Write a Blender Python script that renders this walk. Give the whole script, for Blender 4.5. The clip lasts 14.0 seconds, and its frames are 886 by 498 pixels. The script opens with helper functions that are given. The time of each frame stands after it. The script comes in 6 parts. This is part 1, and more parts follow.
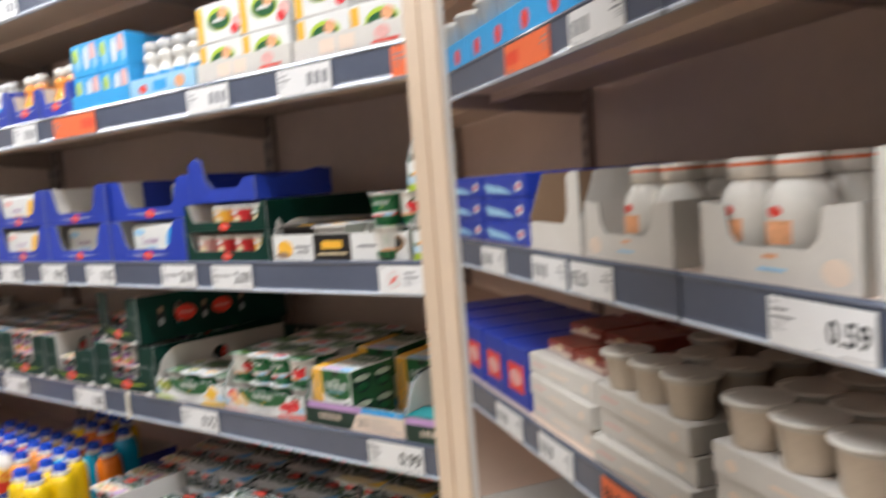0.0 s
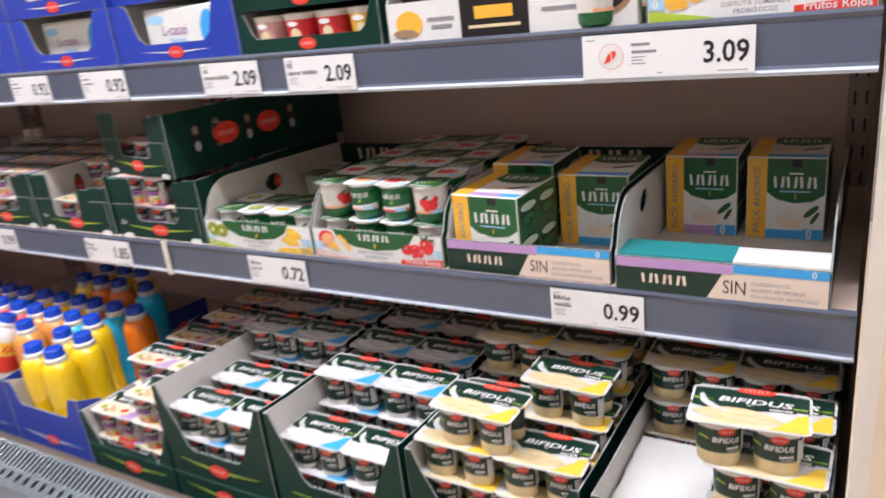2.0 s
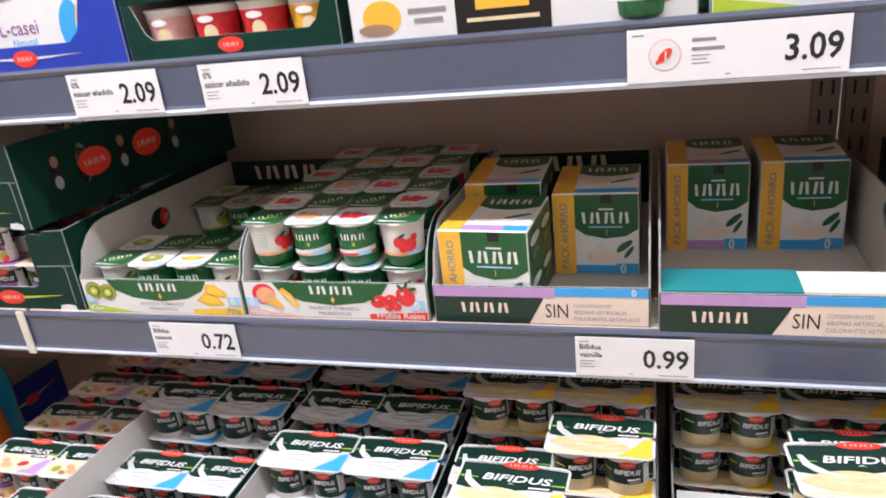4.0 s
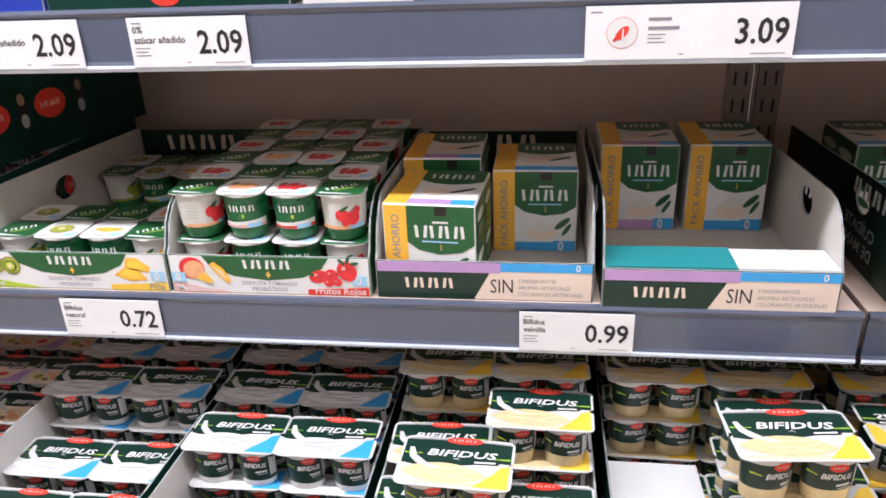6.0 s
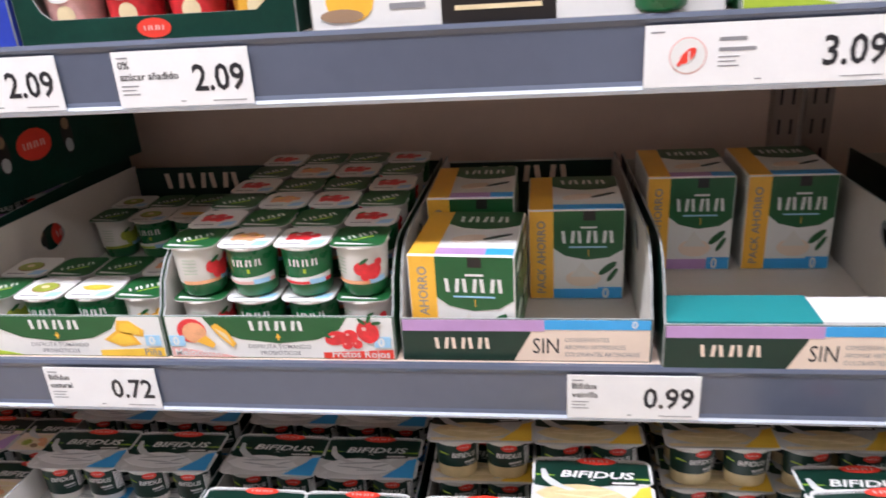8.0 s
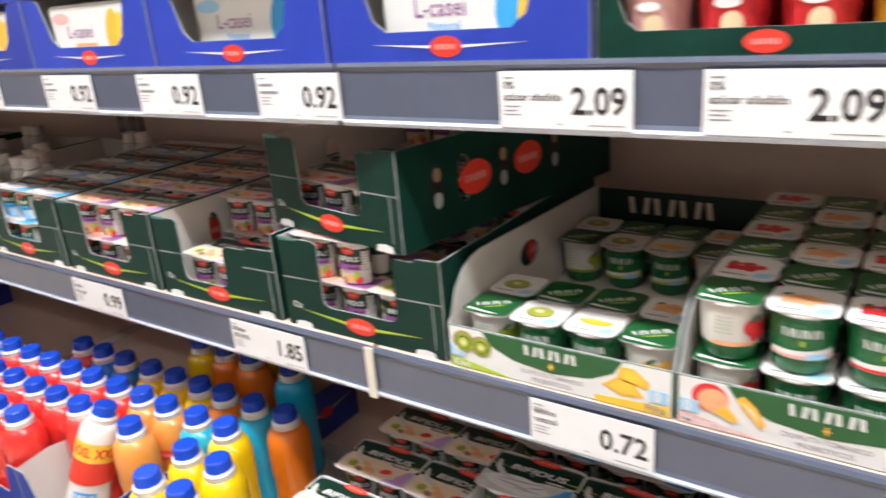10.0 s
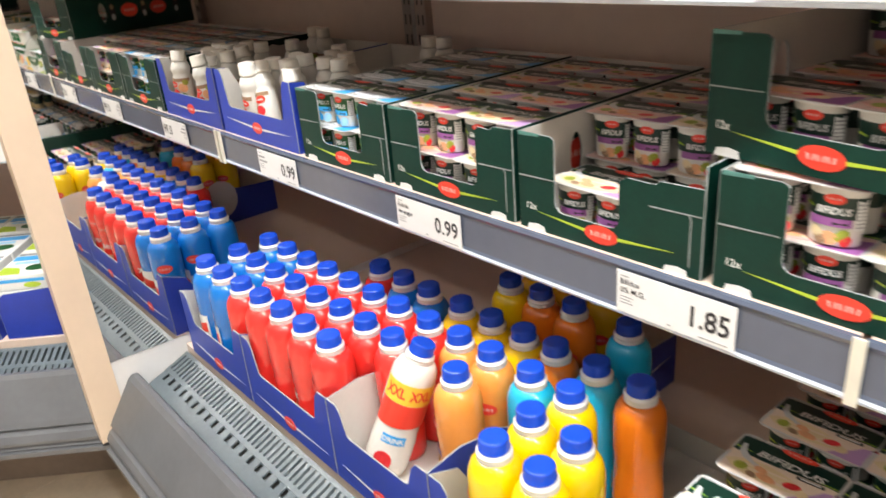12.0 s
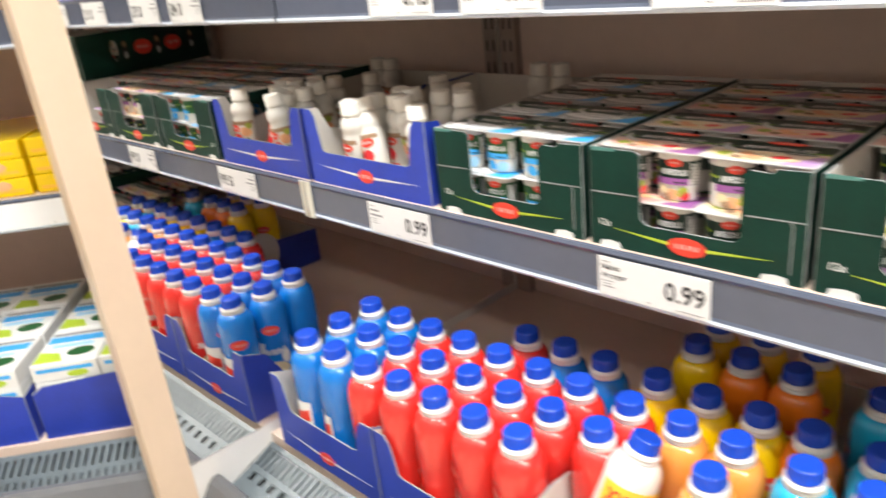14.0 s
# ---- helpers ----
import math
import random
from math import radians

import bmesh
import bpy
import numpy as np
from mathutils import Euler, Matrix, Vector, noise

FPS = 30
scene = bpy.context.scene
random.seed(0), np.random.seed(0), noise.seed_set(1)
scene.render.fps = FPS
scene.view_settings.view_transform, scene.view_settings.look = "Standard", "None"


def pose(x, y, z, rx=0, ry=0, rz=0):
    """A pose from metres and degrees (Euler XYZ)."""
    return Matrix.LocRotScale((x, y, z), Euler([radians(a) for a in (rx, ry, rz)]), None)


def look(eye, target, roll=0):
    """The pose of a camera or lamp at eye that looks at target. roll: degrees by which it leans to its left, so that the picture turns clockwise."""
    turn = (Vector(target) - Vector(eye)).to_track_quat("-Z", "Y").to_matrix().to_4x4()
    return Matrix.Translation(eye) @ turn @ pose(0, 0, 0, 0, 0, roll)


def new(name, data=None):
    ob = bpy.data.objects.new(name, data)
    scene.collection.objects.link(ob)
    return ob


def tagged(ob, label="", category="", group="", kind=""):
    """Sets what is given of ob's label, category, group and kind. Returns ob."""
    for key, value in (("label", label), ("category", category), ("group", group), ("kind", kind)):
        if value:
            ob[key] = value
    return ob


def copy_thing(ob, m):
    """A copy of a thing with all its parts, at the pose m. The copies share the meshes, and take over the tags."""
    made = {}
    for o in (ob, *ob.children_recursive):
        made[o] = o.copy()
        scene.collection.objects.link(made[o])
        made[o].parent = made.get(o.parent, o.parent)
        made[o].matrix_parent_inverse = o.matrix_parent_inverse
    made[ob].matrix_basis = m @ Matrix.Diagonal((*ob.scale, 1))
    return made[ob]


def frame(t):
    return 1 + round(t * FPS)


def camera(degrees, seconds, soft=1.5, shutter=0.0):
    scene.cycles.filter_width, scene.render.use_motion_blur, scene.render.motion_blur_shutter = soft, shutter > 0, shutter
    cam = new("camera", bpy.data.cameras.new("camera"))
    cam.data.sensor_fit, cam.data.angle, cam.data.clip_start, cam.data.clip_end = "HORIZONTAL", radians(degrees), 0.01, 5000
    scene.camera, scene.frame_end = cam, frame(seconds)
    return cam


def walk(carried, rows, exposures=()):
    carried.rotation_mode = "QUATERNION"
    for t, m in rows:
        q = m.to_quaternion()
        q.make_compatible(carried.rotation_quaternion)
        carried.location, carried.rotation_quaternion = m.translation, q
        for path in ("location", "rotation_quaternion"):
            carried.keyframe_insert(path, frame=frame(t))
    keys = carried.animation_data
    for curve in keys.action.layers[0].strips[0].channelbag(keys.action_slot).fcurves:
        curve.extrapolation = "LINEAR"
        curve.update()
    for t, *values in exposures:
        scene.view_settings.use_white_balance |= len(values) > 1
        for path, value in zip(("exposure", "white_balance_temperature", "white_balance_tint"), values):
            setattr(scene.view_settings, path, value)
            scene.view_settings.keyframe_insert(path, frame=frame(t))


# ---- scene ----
cam = camera(62.4, 14.0, soft=1.7, shutter=0.5)
PATH = [
    (0, (1.759, -1.053, 1.376), (0.622, 0.582, 1.195), -4.4),
    (0.5, (1.619, -1.012, 1.372), (0.311, 0.448, 0.974), -4.2),
    (1, (1.445, -0.998, 1.336), (0.253, 0.542, 0.88), -5.2),
    (1.5, (1.292, -0.987, 1.323), (0.219, 0.593, 0.732), -6.2),
    (2, (1.199, -0.905, 1.302), (0.208, 0.701, 0.641), -6.6),
    (2.2, (1.174, -0.865, 1.307), (0.253, 0.795, 0.676), -6.9),
    (4.3, (0.893, -0.768, 1.318), (0.405, 1.0, 0.52), -5.2),
    (4.5, (0.892, -0.765, 1.309), (0.46, 0.981, 0.434), -4.3),
    (5, (0.883, -0.759, 1.292), (0.578, 1.002, 0.394), -3.0),
    (5.5, (0.851, -0.756, 1.3), (0.593, 1.051, 0.482), -3.0),
    (6, (0.839, -0.775, 1.306), (0.576, 1.039, 0.504), -2.3),
    (6.5, (0.828, -0.778, 1.305), (0.603, 1.035, 0.493), -1.8),
    (7, (0.82, -0.756, 1.297), (0.63, 1.066, 0.495), -2.1),
    (7.2, (0.813, -0.735, 1.305), (0.655, 1.1, 0.525), -3.0),
    (9.3, (0.698, -0.603, 1.295), (-0.104, 1.085, 0.584), -5.3),
    (9.5, (0.663, -0.6, 1.298), (-0.235, 1.044, 0.597), -5.2),
    (10, (0.555, -0.612, 1.307), (-0.536, 0.926, 0.638), -4.8),
    (10.5, (0.473, -0.624, 1.297), (-0.711, 0.842, 0.627), -4.7),
    (11, (0.407, -0.646, 1.289), (-0.874, 0.727, 0.599), -5.5),
    (11.5, (0.334, -0.665, 1.272), (-1.044, 0.568, 0.51), -4.2),
    (12, (0.195, -0.627, 1.256), (-1.226, 0.529, 0.452), -5.0),
    (12.5, (0.089, -0.605, 1.262), (-1.269, 0.581, 0.396), -5.3),
    (13, (0.021, -0.608, 1.239), (-1.323, 0.544, 0.308), -3.5),
    (13.5, (-0.081, -0.656, 1.248), (-1.35, 0.645, 0.414), -5.0),
    (14, (-0.196, -0.719, 1.253), (-1.545, 0.555, 0.507), -6.3),
]
EXPOSURES = [(0, -0.5, 6450, 2), (0.5, -0.6, 6450, 2), (1, -0.44, 6450, 2), (2, -0.28, 6400, 9), (4.5, -0.17, 6300, 10), (5.5, -0.11, 6250, 10), (6.5, -0.21, 6250, 10), (7, -0.25, 6250, 10), (9.5, -0.06, 6450, 6), (11, -0.05, 6850, 2), (12, 0.16, 6850, 0), (13.5, 0.17, 6900, 0), (14, 0.2, 6900, 0)]
walk(cam, [(t, look(eye, target, roll)) for t, eye, target, roll in PATH], EXPOSURES)

# ---- light: rows of white ceiling luminaires over the aisle ----
world = bpy.data.worlds.new("world")
scene.world = world
world.use_nodes = True
world.node_tree.nodes["Background"].inputs[0].default_value = (0.9, 0.85, 0.8, 1)
world.node_tree.nodes["Background"].inputs[1].default_value = 0.004
LAMP_ROWS = ((-0.72, 120), (-2.6, 9))
CEILING = 3.3


# ---- materials ----
def mat(name, rgb, rough=0.5, metal=0.0, vary=0.12, scale=30.0, bump=0.0, spec=0.5, emit=0.0, coat=0.0, rand=0.0):
    m = bpy.data.materials.new(name)
    m.use_nodes = True
    nt = m.node_tree
    b = nt.nodes["Principled BSDF"]
    b.inputs["Roughness"].default_value = rough
    b.inputs["Metallic"].default_value = metal
    b.inputs["Specular IOR Level"].default_value = spec
    b.inputs["Coat Weight"].default_value = coat
    b.inputs["Coat Roughness"].default_value = 0.08
    tc = nt.nodes.new("ShaderNodeTexCoord")
    n1 = nt.nodes.new("ShaderNodeTexNoise")
    n1.inputs["Scale"].default_value = scale
    n1.inputs["Detail"].default_value = 5
    n2 = nt.nodes.new("ShaderNodeTexNoise")
    n2.inputs["Scale"].default_value = scale * 9
    n2.inputs["Detail"].default_value = 2
    nt.links.new(tc.outputs["Object"], n1.inputs["Vector"])
    nt.links.new(tc.outputs["Object"], n2.inputs["Vector"])
    add = nt.nodes.new("ShaderNodeMath")
    add.operation = "MULTIPLY_ADD"
    add.inputs[1].default_value = 0.4
    nt.links.new(n2.outputs["Fac"], add.inputs[0])
    nt.links.new(n1.outputs["Fac"], add.inputs[2])
    rng = nt.nodes.new("ShaderNodeMapRange")
    rng.inputs["From Min"].default_value, rng.inputs["From Max"].default_value = 0.35, 1.05
    rng.inputs["To Min"].default_value, rng.inputs["To Max"].default_value = 1 - vary, 1 + vary * 0.6
    nt.links.new(add.outputs[0], rng.inputs["Value"])
    val = rng.outputs[0]
    if rand:
        oi = nt.nodes.new("ShaderNodeObjectInfo")
        r2 = nt.nodes.new("ShaderNodeMapRange")
        r2.inputs["To Min"].default_value, r2.inputs["To Max"].default_value = 1 - rand, 1 + rand
        nt.links.new(oi.outputs["Random"], r2.inputs["Value"])
        mu = nt.nodes.new("ShaderNodeMath")
        mu.operation = "MULTIPLY"
        nt.links.new(val, mu.inputs[0])
        nt.links.new(r2.outputs[0], mu.inputs[1])
        val = mu.outputs[0]
    mix = nt.nodes.new("ShaderNodeVectorMath")
    mix.operation = "SCALE"
    mix.inputs[0].default_value = rgb
    nt.links.new(val, mix.inputs["Scale"])
    nt.links.new(mix.outputs[0], b.inputs["Base Color"])
    rr = nt.nodes.new("ShaderNodeMapRange")
    rr.inputs["To Min"].default_value, rr.inputs["To Max"].default_value = rough * 0.75, min(1, rough * 1.3)
    nt.links.new(n1.outputs["Fac"], rr.inputs["Value"])
    nt.links.new(rr.outputs[0], b.inputs["Roughness"])
    if bump:
        bp = nt.nodes.new("ShaderNodeBump")
        bp.inputs["Strength"].default_value = 0.5
        bp.inputs["Distance"].default_value = bump
        nt.links.new(n1.outputs["Fac"], bp.inputs["Height"])
        nt.links.new(bp.outputs[0], b.inputs["Normal"])
    if emit:
        b.inputs["Emission Color"].default_value = (*rgb, 1)
        b.inputs["Emission Strength"].default_value = emit
    return m


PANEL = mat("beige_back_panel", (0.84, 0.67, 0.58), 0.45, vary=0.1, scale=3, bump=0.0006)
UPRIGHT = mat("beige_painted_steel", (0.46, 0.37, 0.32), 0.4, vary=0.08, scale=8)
POST = mat("cream_post", (0.72, 0.565, 0.42), 0.35, vary=0.06, scale=6)
SHELF = mat("shelf_enamel", (0.74, 0.58, 0.48), 0.35, vary=0.08, scale=6)
RAIL = mat("grey_price_rail", (0.098, 0.116, 0.168), 0.24, vary=0.12, scale=5, coat=0.3)
# pale bluish colour carries the highlight along the rail's lower lip
LIP = mat("rail_lip_highlight", (0.60, 0.66, 0.76), 0.3, vary=0.06)
TAPE = mat("ivory_tape", (0.72, 0.68, 0.58), 0.5)
SILL = mat("grey_sill_plastic", (0.115, 0.14, 0.155), 0.32, vary=0.3, scale=9, bump=0.0008)
BUMPER = mat("grey_bumper", (0.13, 0.132, 0.14), 0.32, vary=0.2, scale=7)
DARK = mat("dark_void_shade", (0.05, 0.05, 0.05), 0.6)
KICK = mat("brown_kick_plate", (0.26, 0.20, 0.16), 0.45, vary=0.25, scale=6)
WHITEP = mat("white_panel", (0.80, 0.78, 0.75), 0.35, vary=0.06, scale=6)
TILE = mat("beige_floor_tile", (0.72, 0.60, 0.45), 0.3, vary=0.2, scale=7, bump=0.0004, rand=0.05)
GROUT = mat("tile_joint", (0.30, 0.23, 0.17), 0.8)
WALL = mat("shop_wall", (0.36, 0.32, 0.30), 0.7, vary=0.08, scale=2)
CEIL = mat("ceiling_white", (0.55, 0.54, 0.53), 0.8, vary=0.05, scale=2)
GLOW = mat("luminaire", (1.0, 0.98, 0.95), 0.5, emit=6.0, vary=0.01)
CARD = mat("white_paper", (0.82, 0.82, 0.83), 0.5, vary=0.04)
INK = mat("black_ink", (0.015, 0.015, 0.02), 0.5)
GREYINK = mat("grey_ink", (0.26, 0.26, 0.28), 0.5)
ORANGE_CARD = mat("orange_paper", (0.85, 0.17, 0.06), 0.5, vary=0.05)
GREEN_CARD = mat("green_paper", (0.12, 0.65, 0.15), 0.5, vary=0.05)
WHITE_BOARD = mat("white_board", (0.66, 0.63, 0.59), 0.7, vary=0.07, scale=18, bump=0.0003)
WORN = mat("worn_board_edge", (0.34, 0.36, 0.36), 0.85, vary=0.55, scale=70)
PRINT_WHITE = mat("milky_lid_print", (0.60, 0.61, 0.62), 0.35, vary=0.12, scale=45)
PRINT_GREY = mat("pale_grey_swirl_print", (0.42, 0.44, 0.47), 0.35, vary=0.15, scale=60)
KRAFT = mat("brown_board", (0.33, 0.21, 0.13), 0.8, vary=0.12)
GREEN_BOARD = mat("dark_green_board", (0.003, 0.036, 0.025), 0.42, vary=0.35, scale=20, rand=0.1, spec=0.25, bump=0.0008)
GREEN_EDGE = mat("worn_green_fold", (0.10, 0.26, 0.23), 0.6, vary=0.3, scale=60)
BLUE_BOARD = mat("blue_board", (0.020, 0.050, 0.42), 0.38, vary=0.2, scale=20, rand=0.1)
BLUE_EDGE = mat("worn_blue_fold", (0.22, 0.27, 0.58), 0.6, vary=0.3, scale=60)
RED = mat("red_print", (0.78, 0.05, 0.03), 0.4, vary=0.08)
LIME = mat("lime_print", (0.45, 0.60, 0.05), 0.4, vary=0.15)
WHITE = mat("white_print", (0.76, 0.76, 0.75), 0.4, vary=0.04)
LGREEN = mat("leaf_green_print", (0.014, 0.105, 0.030), 0.35, vary=0.15, scale=40)
DGREEN = mat("deep_green_print", (0.004, 0.030, 0.020), 0.35, vary=0.2, scale=40)
SKY = mat("sky_blue_print", (0.05, 0.38, 0.80), 0.35, vary=0.08)
PALEBLUE = mat("pale_blue_print", (0.35, 0.62, 0.85), 0.4, vary=0.08)
YELLOW = mat("yellow_print", (0.90, 0.58, 0.06), 0.4, vary=0.1)
GOLD = mat("gold_print", (0.88, 0.48, 0.05), 0.4, vary=0.1)
VANILLA = mat("vanilla_cream_print", (0.70, 0.56, 0.31), 0.38, vary=0.2, scale=55)
CREAM = mat("cream_print", (0.78, 0.64, 0.40), 0.4, vary=0.1, scale=50)
YOG = mat("white_yogurt_print", (0.76, 0.76, 0.77), 0.4, vary=0.06, scale=60)
PINK = mat("pink_print", (0.80, 0.45, 0.42), 0.4, vary=0.25, scale=60)
PALEPINK = mat("pale_pink_print", (0.74, 0.52, 0.48), 0.4, vary=0.2, scale=50)
PEACH = mat("peach_print", (0.85, 0.42, 0.22), 0.4, vary=0.3, scale=70)
PURPLE = mat("purple_print", (0.30, 0.10, 0.32), 0.4, vary=0.1)
LILAC = mat("lilac_print", (0.50, 0.30, 0.58), 0.4, vary=0.1)
SAND = mat("sand_print", (0.80, 0.66, 0.55), 0.5, vary=0.05)
TEAL = mat("teal_board", (0.02, 0.25, 0.27), 0.5, vary=0.1)
PALEGREEN = mat("pale_green_print", (0.50, 0.58, 0.46), 0.4, vary=0.1)
KIWI = mat("kiwi_print", (0.35, 0.40, 0.05), 0.4, vary=0.35, scale=120)
BERRY = mat("berry_print", (0.75, 0.03, 0.04), 0.35, vary=0.35, scale=90)
BLACK = mat("black_print", (0.012, 0.010, 0.010), 0.4, vary=0.1)
CUP = mat("white_cup_plastic", (0.72, 0.70, 0.66), 0.3, vary=0.05)
FOIL = mat("foil_lid", (0.64, 0.64, 0.64), 0.25, vary=0.08, scale=50, bump=0.0004)
GREENCUP = mat("green_cup_plastic", (0.012, 0.14, 0.045), 0.28, vary=0.1)
NECK = mat("white_bottle_neck", (0.84, 0.83, 0.81), 0.25, vary=0.03)
CAPBLUE = mat("blue_cap", (0.010, 0.065, 0.54), 0.2, vary=0.06, rand=0.08)
CAPWHITE = mat("white_cap", (0.80, 0.76, 0.70), 0.35, vary=0.05)
CAPORANGE = mat("orange_cap", (0.85, 0.16, 0.04), 0.35, vary=0.05)
BOTTLE = {
    "red": mat("red_bottle_sleeve", (0.82, 0.035, 0.030), 0.22, vary=0.12, scale=14, coat=0.5, bump=0.0012),
    "blue": mat("blue_bottle_sleeve", (0.003, 0.175, 0.62), 0.22, vary=0.12, scale=14, coat=0.5),
    "cyan": mat("cyan_bottle_sleeve", (0.012, 0.42, 0.70), 0.22, vary=0.1, scale=14, coat=0.5),
    "yellow": mat("yellow_bottle_sleeve", (0.90, 0.60, 0.008), 0.22, vary=0.1, scale=14, coat=0.5),
    "orange": mat("orange_bottle_sleeve", (0.80, 0.19, 0.014), 0.22, vary=0.12, scale=14, coat=0.5),
    "peach": mat("peach_bottle_sleeve", (0.86, 0.33, 0.070), 0.22, vary=0.1, scale=14, coat=0.5),
    "white": mat("white_bottle_sleeve", (0.80, 0.77, 0.72), 0.25, vary=0.08, scale=14, coat=0.4),
}
MIRROR = mat("mirror_glass", (0.86, 0.85, 0.83), 0.02, metal=1.0, vary=0.01)
BIN = mat("clear_tub", (0.66, 0.62, 0.56), 0.25, vary=0.1)

# ---- mesh building ----
from mathutils.geometry import tessellate_polygon

FRONT = Matrix(((1, 0, 0, 0), (0, 0, -1, 0), (0, 1, 0, 0), (0, 0, 0, 1)))
SIDE = Matrix(((0, 0, 1, 0), (1, 0, 0, 0), (0, 1, 0, 0), (0, 0, 0, 1)))
BACKSIDE = Matrix(((0, 0, -1, 0), (-1, 0, 0, 0), (0, 1, 0, 0), (0, 0, 0, 1)))
FLAT = Matrix.Identity(4)
T = Matrix.Translation
GLYPHS = {}


def glyphs(s, bold=0.0, shear=0.0):
    key = (s, bold, shear)
    if key not in GLYPHS:
        cu = bpy.data.curves.new("letters", "FONT")
        cu.body, cu.resolution_u, cu.offset, cu.shear = s, 2, bold, shear
        ob = new("letters", cu)
        dg = bpy.context.evaluated_depsgraph_get()
        me = bpy.data.meshes.new_from_object(ob.evaluated_get(dg))
        vs = [tuple(v.co) for v in me.vertices]
        fs = [tuple(p.vertices) for p in me.polygons]
        bpy.data.objects.remove(ob)
        bpy.data.curves.remove(cu)
        bpy.data.meshes.remove(me)
        GLYPHS[key] = (vs, fs)
    return GLYPHS[key]


class Shape:
    """Collects faces with their materials and becomes one mesh object."""

    def __init__(self):
        self.v, self.f, self.mi, self.sm, self.mats, self.logos = [], [], [], [], [], []

    def slot(self, m):
        if m not in self.mats:
            self.mats.append(m)
        return self.mats.index(m)

    def add(self, vs, fs, m, M=None, smooth=False):
        """m: one material, or one for each face."""
        n = len(self.v)
        self.v += [tuple(M @ Vector(p)) for p in vs] if M else [tuple(p) for p in vs]
        self.f += [tuple(n + i for i in f) for f in fs]
        self.mi += [self.slot(q) for q in m] if isinstance(m, list) else [self.slot(m)] * len(fs)
        self.sm += [smooth] * len(fs)
        return self

    def box(self, x0, x1, y0, y1, z0, z1, m, M=None, bevel=0.0):
        if bevel:
            b = bevel
            outer = [(x0 + b, y0), (x1 - b, y0), (x1, y0 + b), (x1, y1 - b), (x1 - b, y1), (x0 + b, y1), (x0, y1 - b), (x0, y0 + b)]
            inner = [(x0 + b, y0 + b), (x1 - b, y0 + b), (x1 - b, y0 + b), (x1 - b, y1 - b), (x1 - b, y1 - b), (x0 + b, y1 - b), (x0 + b, y1 - b), (x0 + b, y0 + b)]
            vs = [(*p, z0) for p in inner] + [(*p, z0 + b) for p in outer] + [(*p, z1 - b) for p in outer] + [(*p, z1) for p in inner]
            fs = [tuple(range(7, -1, -1)), tuple(range(24, 32))]
            for r in range(3):
                fs += [(r * 8 + i, r * 8 + (i + 1) % 8, r * 8 + 8 + (i + 1) % 8, r * 8 + 8 + i) for i in range(8)]
            return self.add(vs, fs, m, M)
        vs = [(x, y, z) for z in (z0, z1) for y in (y0, y1) for x in (x0, x1)]
        return self.add(vs, [(0, 2, 3, 1), (4, 5, 7, 6), (0, 1, 5, 4), (2, 6, 7, 3), (0, 4, 6, 2), (1, 3, 7, 5)], m, M)

    def prism(self, pts, z0, z1, m, M=None, hole=None, edge=None, under=None):
        """A flat outline given counter-clockwise, made thick from z0 to z1; hole: an outline cut out of it; under: the lower face's material."""
        n = len(pts)
        vs = [(x, y, z0) for x, y in pts] + [(x, y, z1) for x, y in pts]
        sides = [(i, (i + 1) % n, n + (i + 1) % n, n + i) for i in range(n)]
        if hole:
            h = len(hole)
            vs += [(x, y, z0) for x, y in hole] + [(x, y, z1) for x, y in hole]
            k = 2 * n
            sides += [(k + (i + 1) % h, k + i, k + h + i, k + h + (i + 1) % h) for i in range(h)]
            tris = tessellate_polygon([[Vector((x, y, 0)) for x, y in pts], [Vector((x, y, 0)) for x, y in hole]])
            at = lambda i, low: (i if i < n else k + i - n) if low else (n + i if i < n else k + h + i - n)
            flat = list(pts) + list(hole)
            turned = lambda t: (flat[t[1]][0] - flat[t[0]][0]) * (flat[t[2]][1] - flat[t[0]][1]) < (flat[t[1]][1] - flat[t[0]][1]) * (flat[t[2]][0] - flat[t[0]][0])
            tris = [tuple(reversed(t)) if turned(t) else tuple(t) for t in tris]
            tops = [tuple(at(i, False) for i in t) for t in tris]
            lows = [tuple(at(i, True) for i in reversed(t)) for t in tris]
        else:
            tops, lows = [tuple(range(n, 2 * n))], [tuple(range(n - 1, -1, -1))]
        mats = [m] * len(tops) + [under or m] * len(lows) + [edge or m] * len(sides)
        return self.add(vs, tops + lows + sides, mats, M)

    def oval(self, cx, cy, rx, ry, z, m, M=None, n=16, turn=0.0, t=0.0005):
        c, s = math.cos(turn), math.sin(turn)
        pts = [(rx * math.cos(a) , ry * math.sin(a)) for a in (2 * math.pi * i / n for i in range(n))]
        return self.prism([(cx + x * c - y * s, cy + x * s + y * c) for x, y in pts], z, z + t, m, M)

    def rect(self, x0, x1, y0, y1, z, m, M=None, t=0.0005):
        return self.prism([(x0, y0), (x1, y0), (x1, y1), (x0, y1)], z, z + t, m, M)

    def lathe(self, rows, m, M=None, n=20):
        """rows: (radius, height, material of the stretch above or None for m); closed at both ends."""
        vs = [(r[0] * math.cos(2 * math.pi * i / n), r[0] * math.sin(2 * math.pi * i / n), r[1]) for r in rows for i in range(n)]
        fs, ms = [], []
        for k, a in enumerate(rows[:-1]):
            fs += [(k * n + i, k * n + (i + 1) % n, k * n + n + (i + 1) % n, k * n + n + i) for i in range(n)]
            ms += [(a[2] if len(a) > 2 else None) or m] * n
        self.add(vs, fs + [tuple(range(n - 1, -1, -1)), tuple(range(len(vs) - n, len(vs)))], ms + [m, m], M, True)
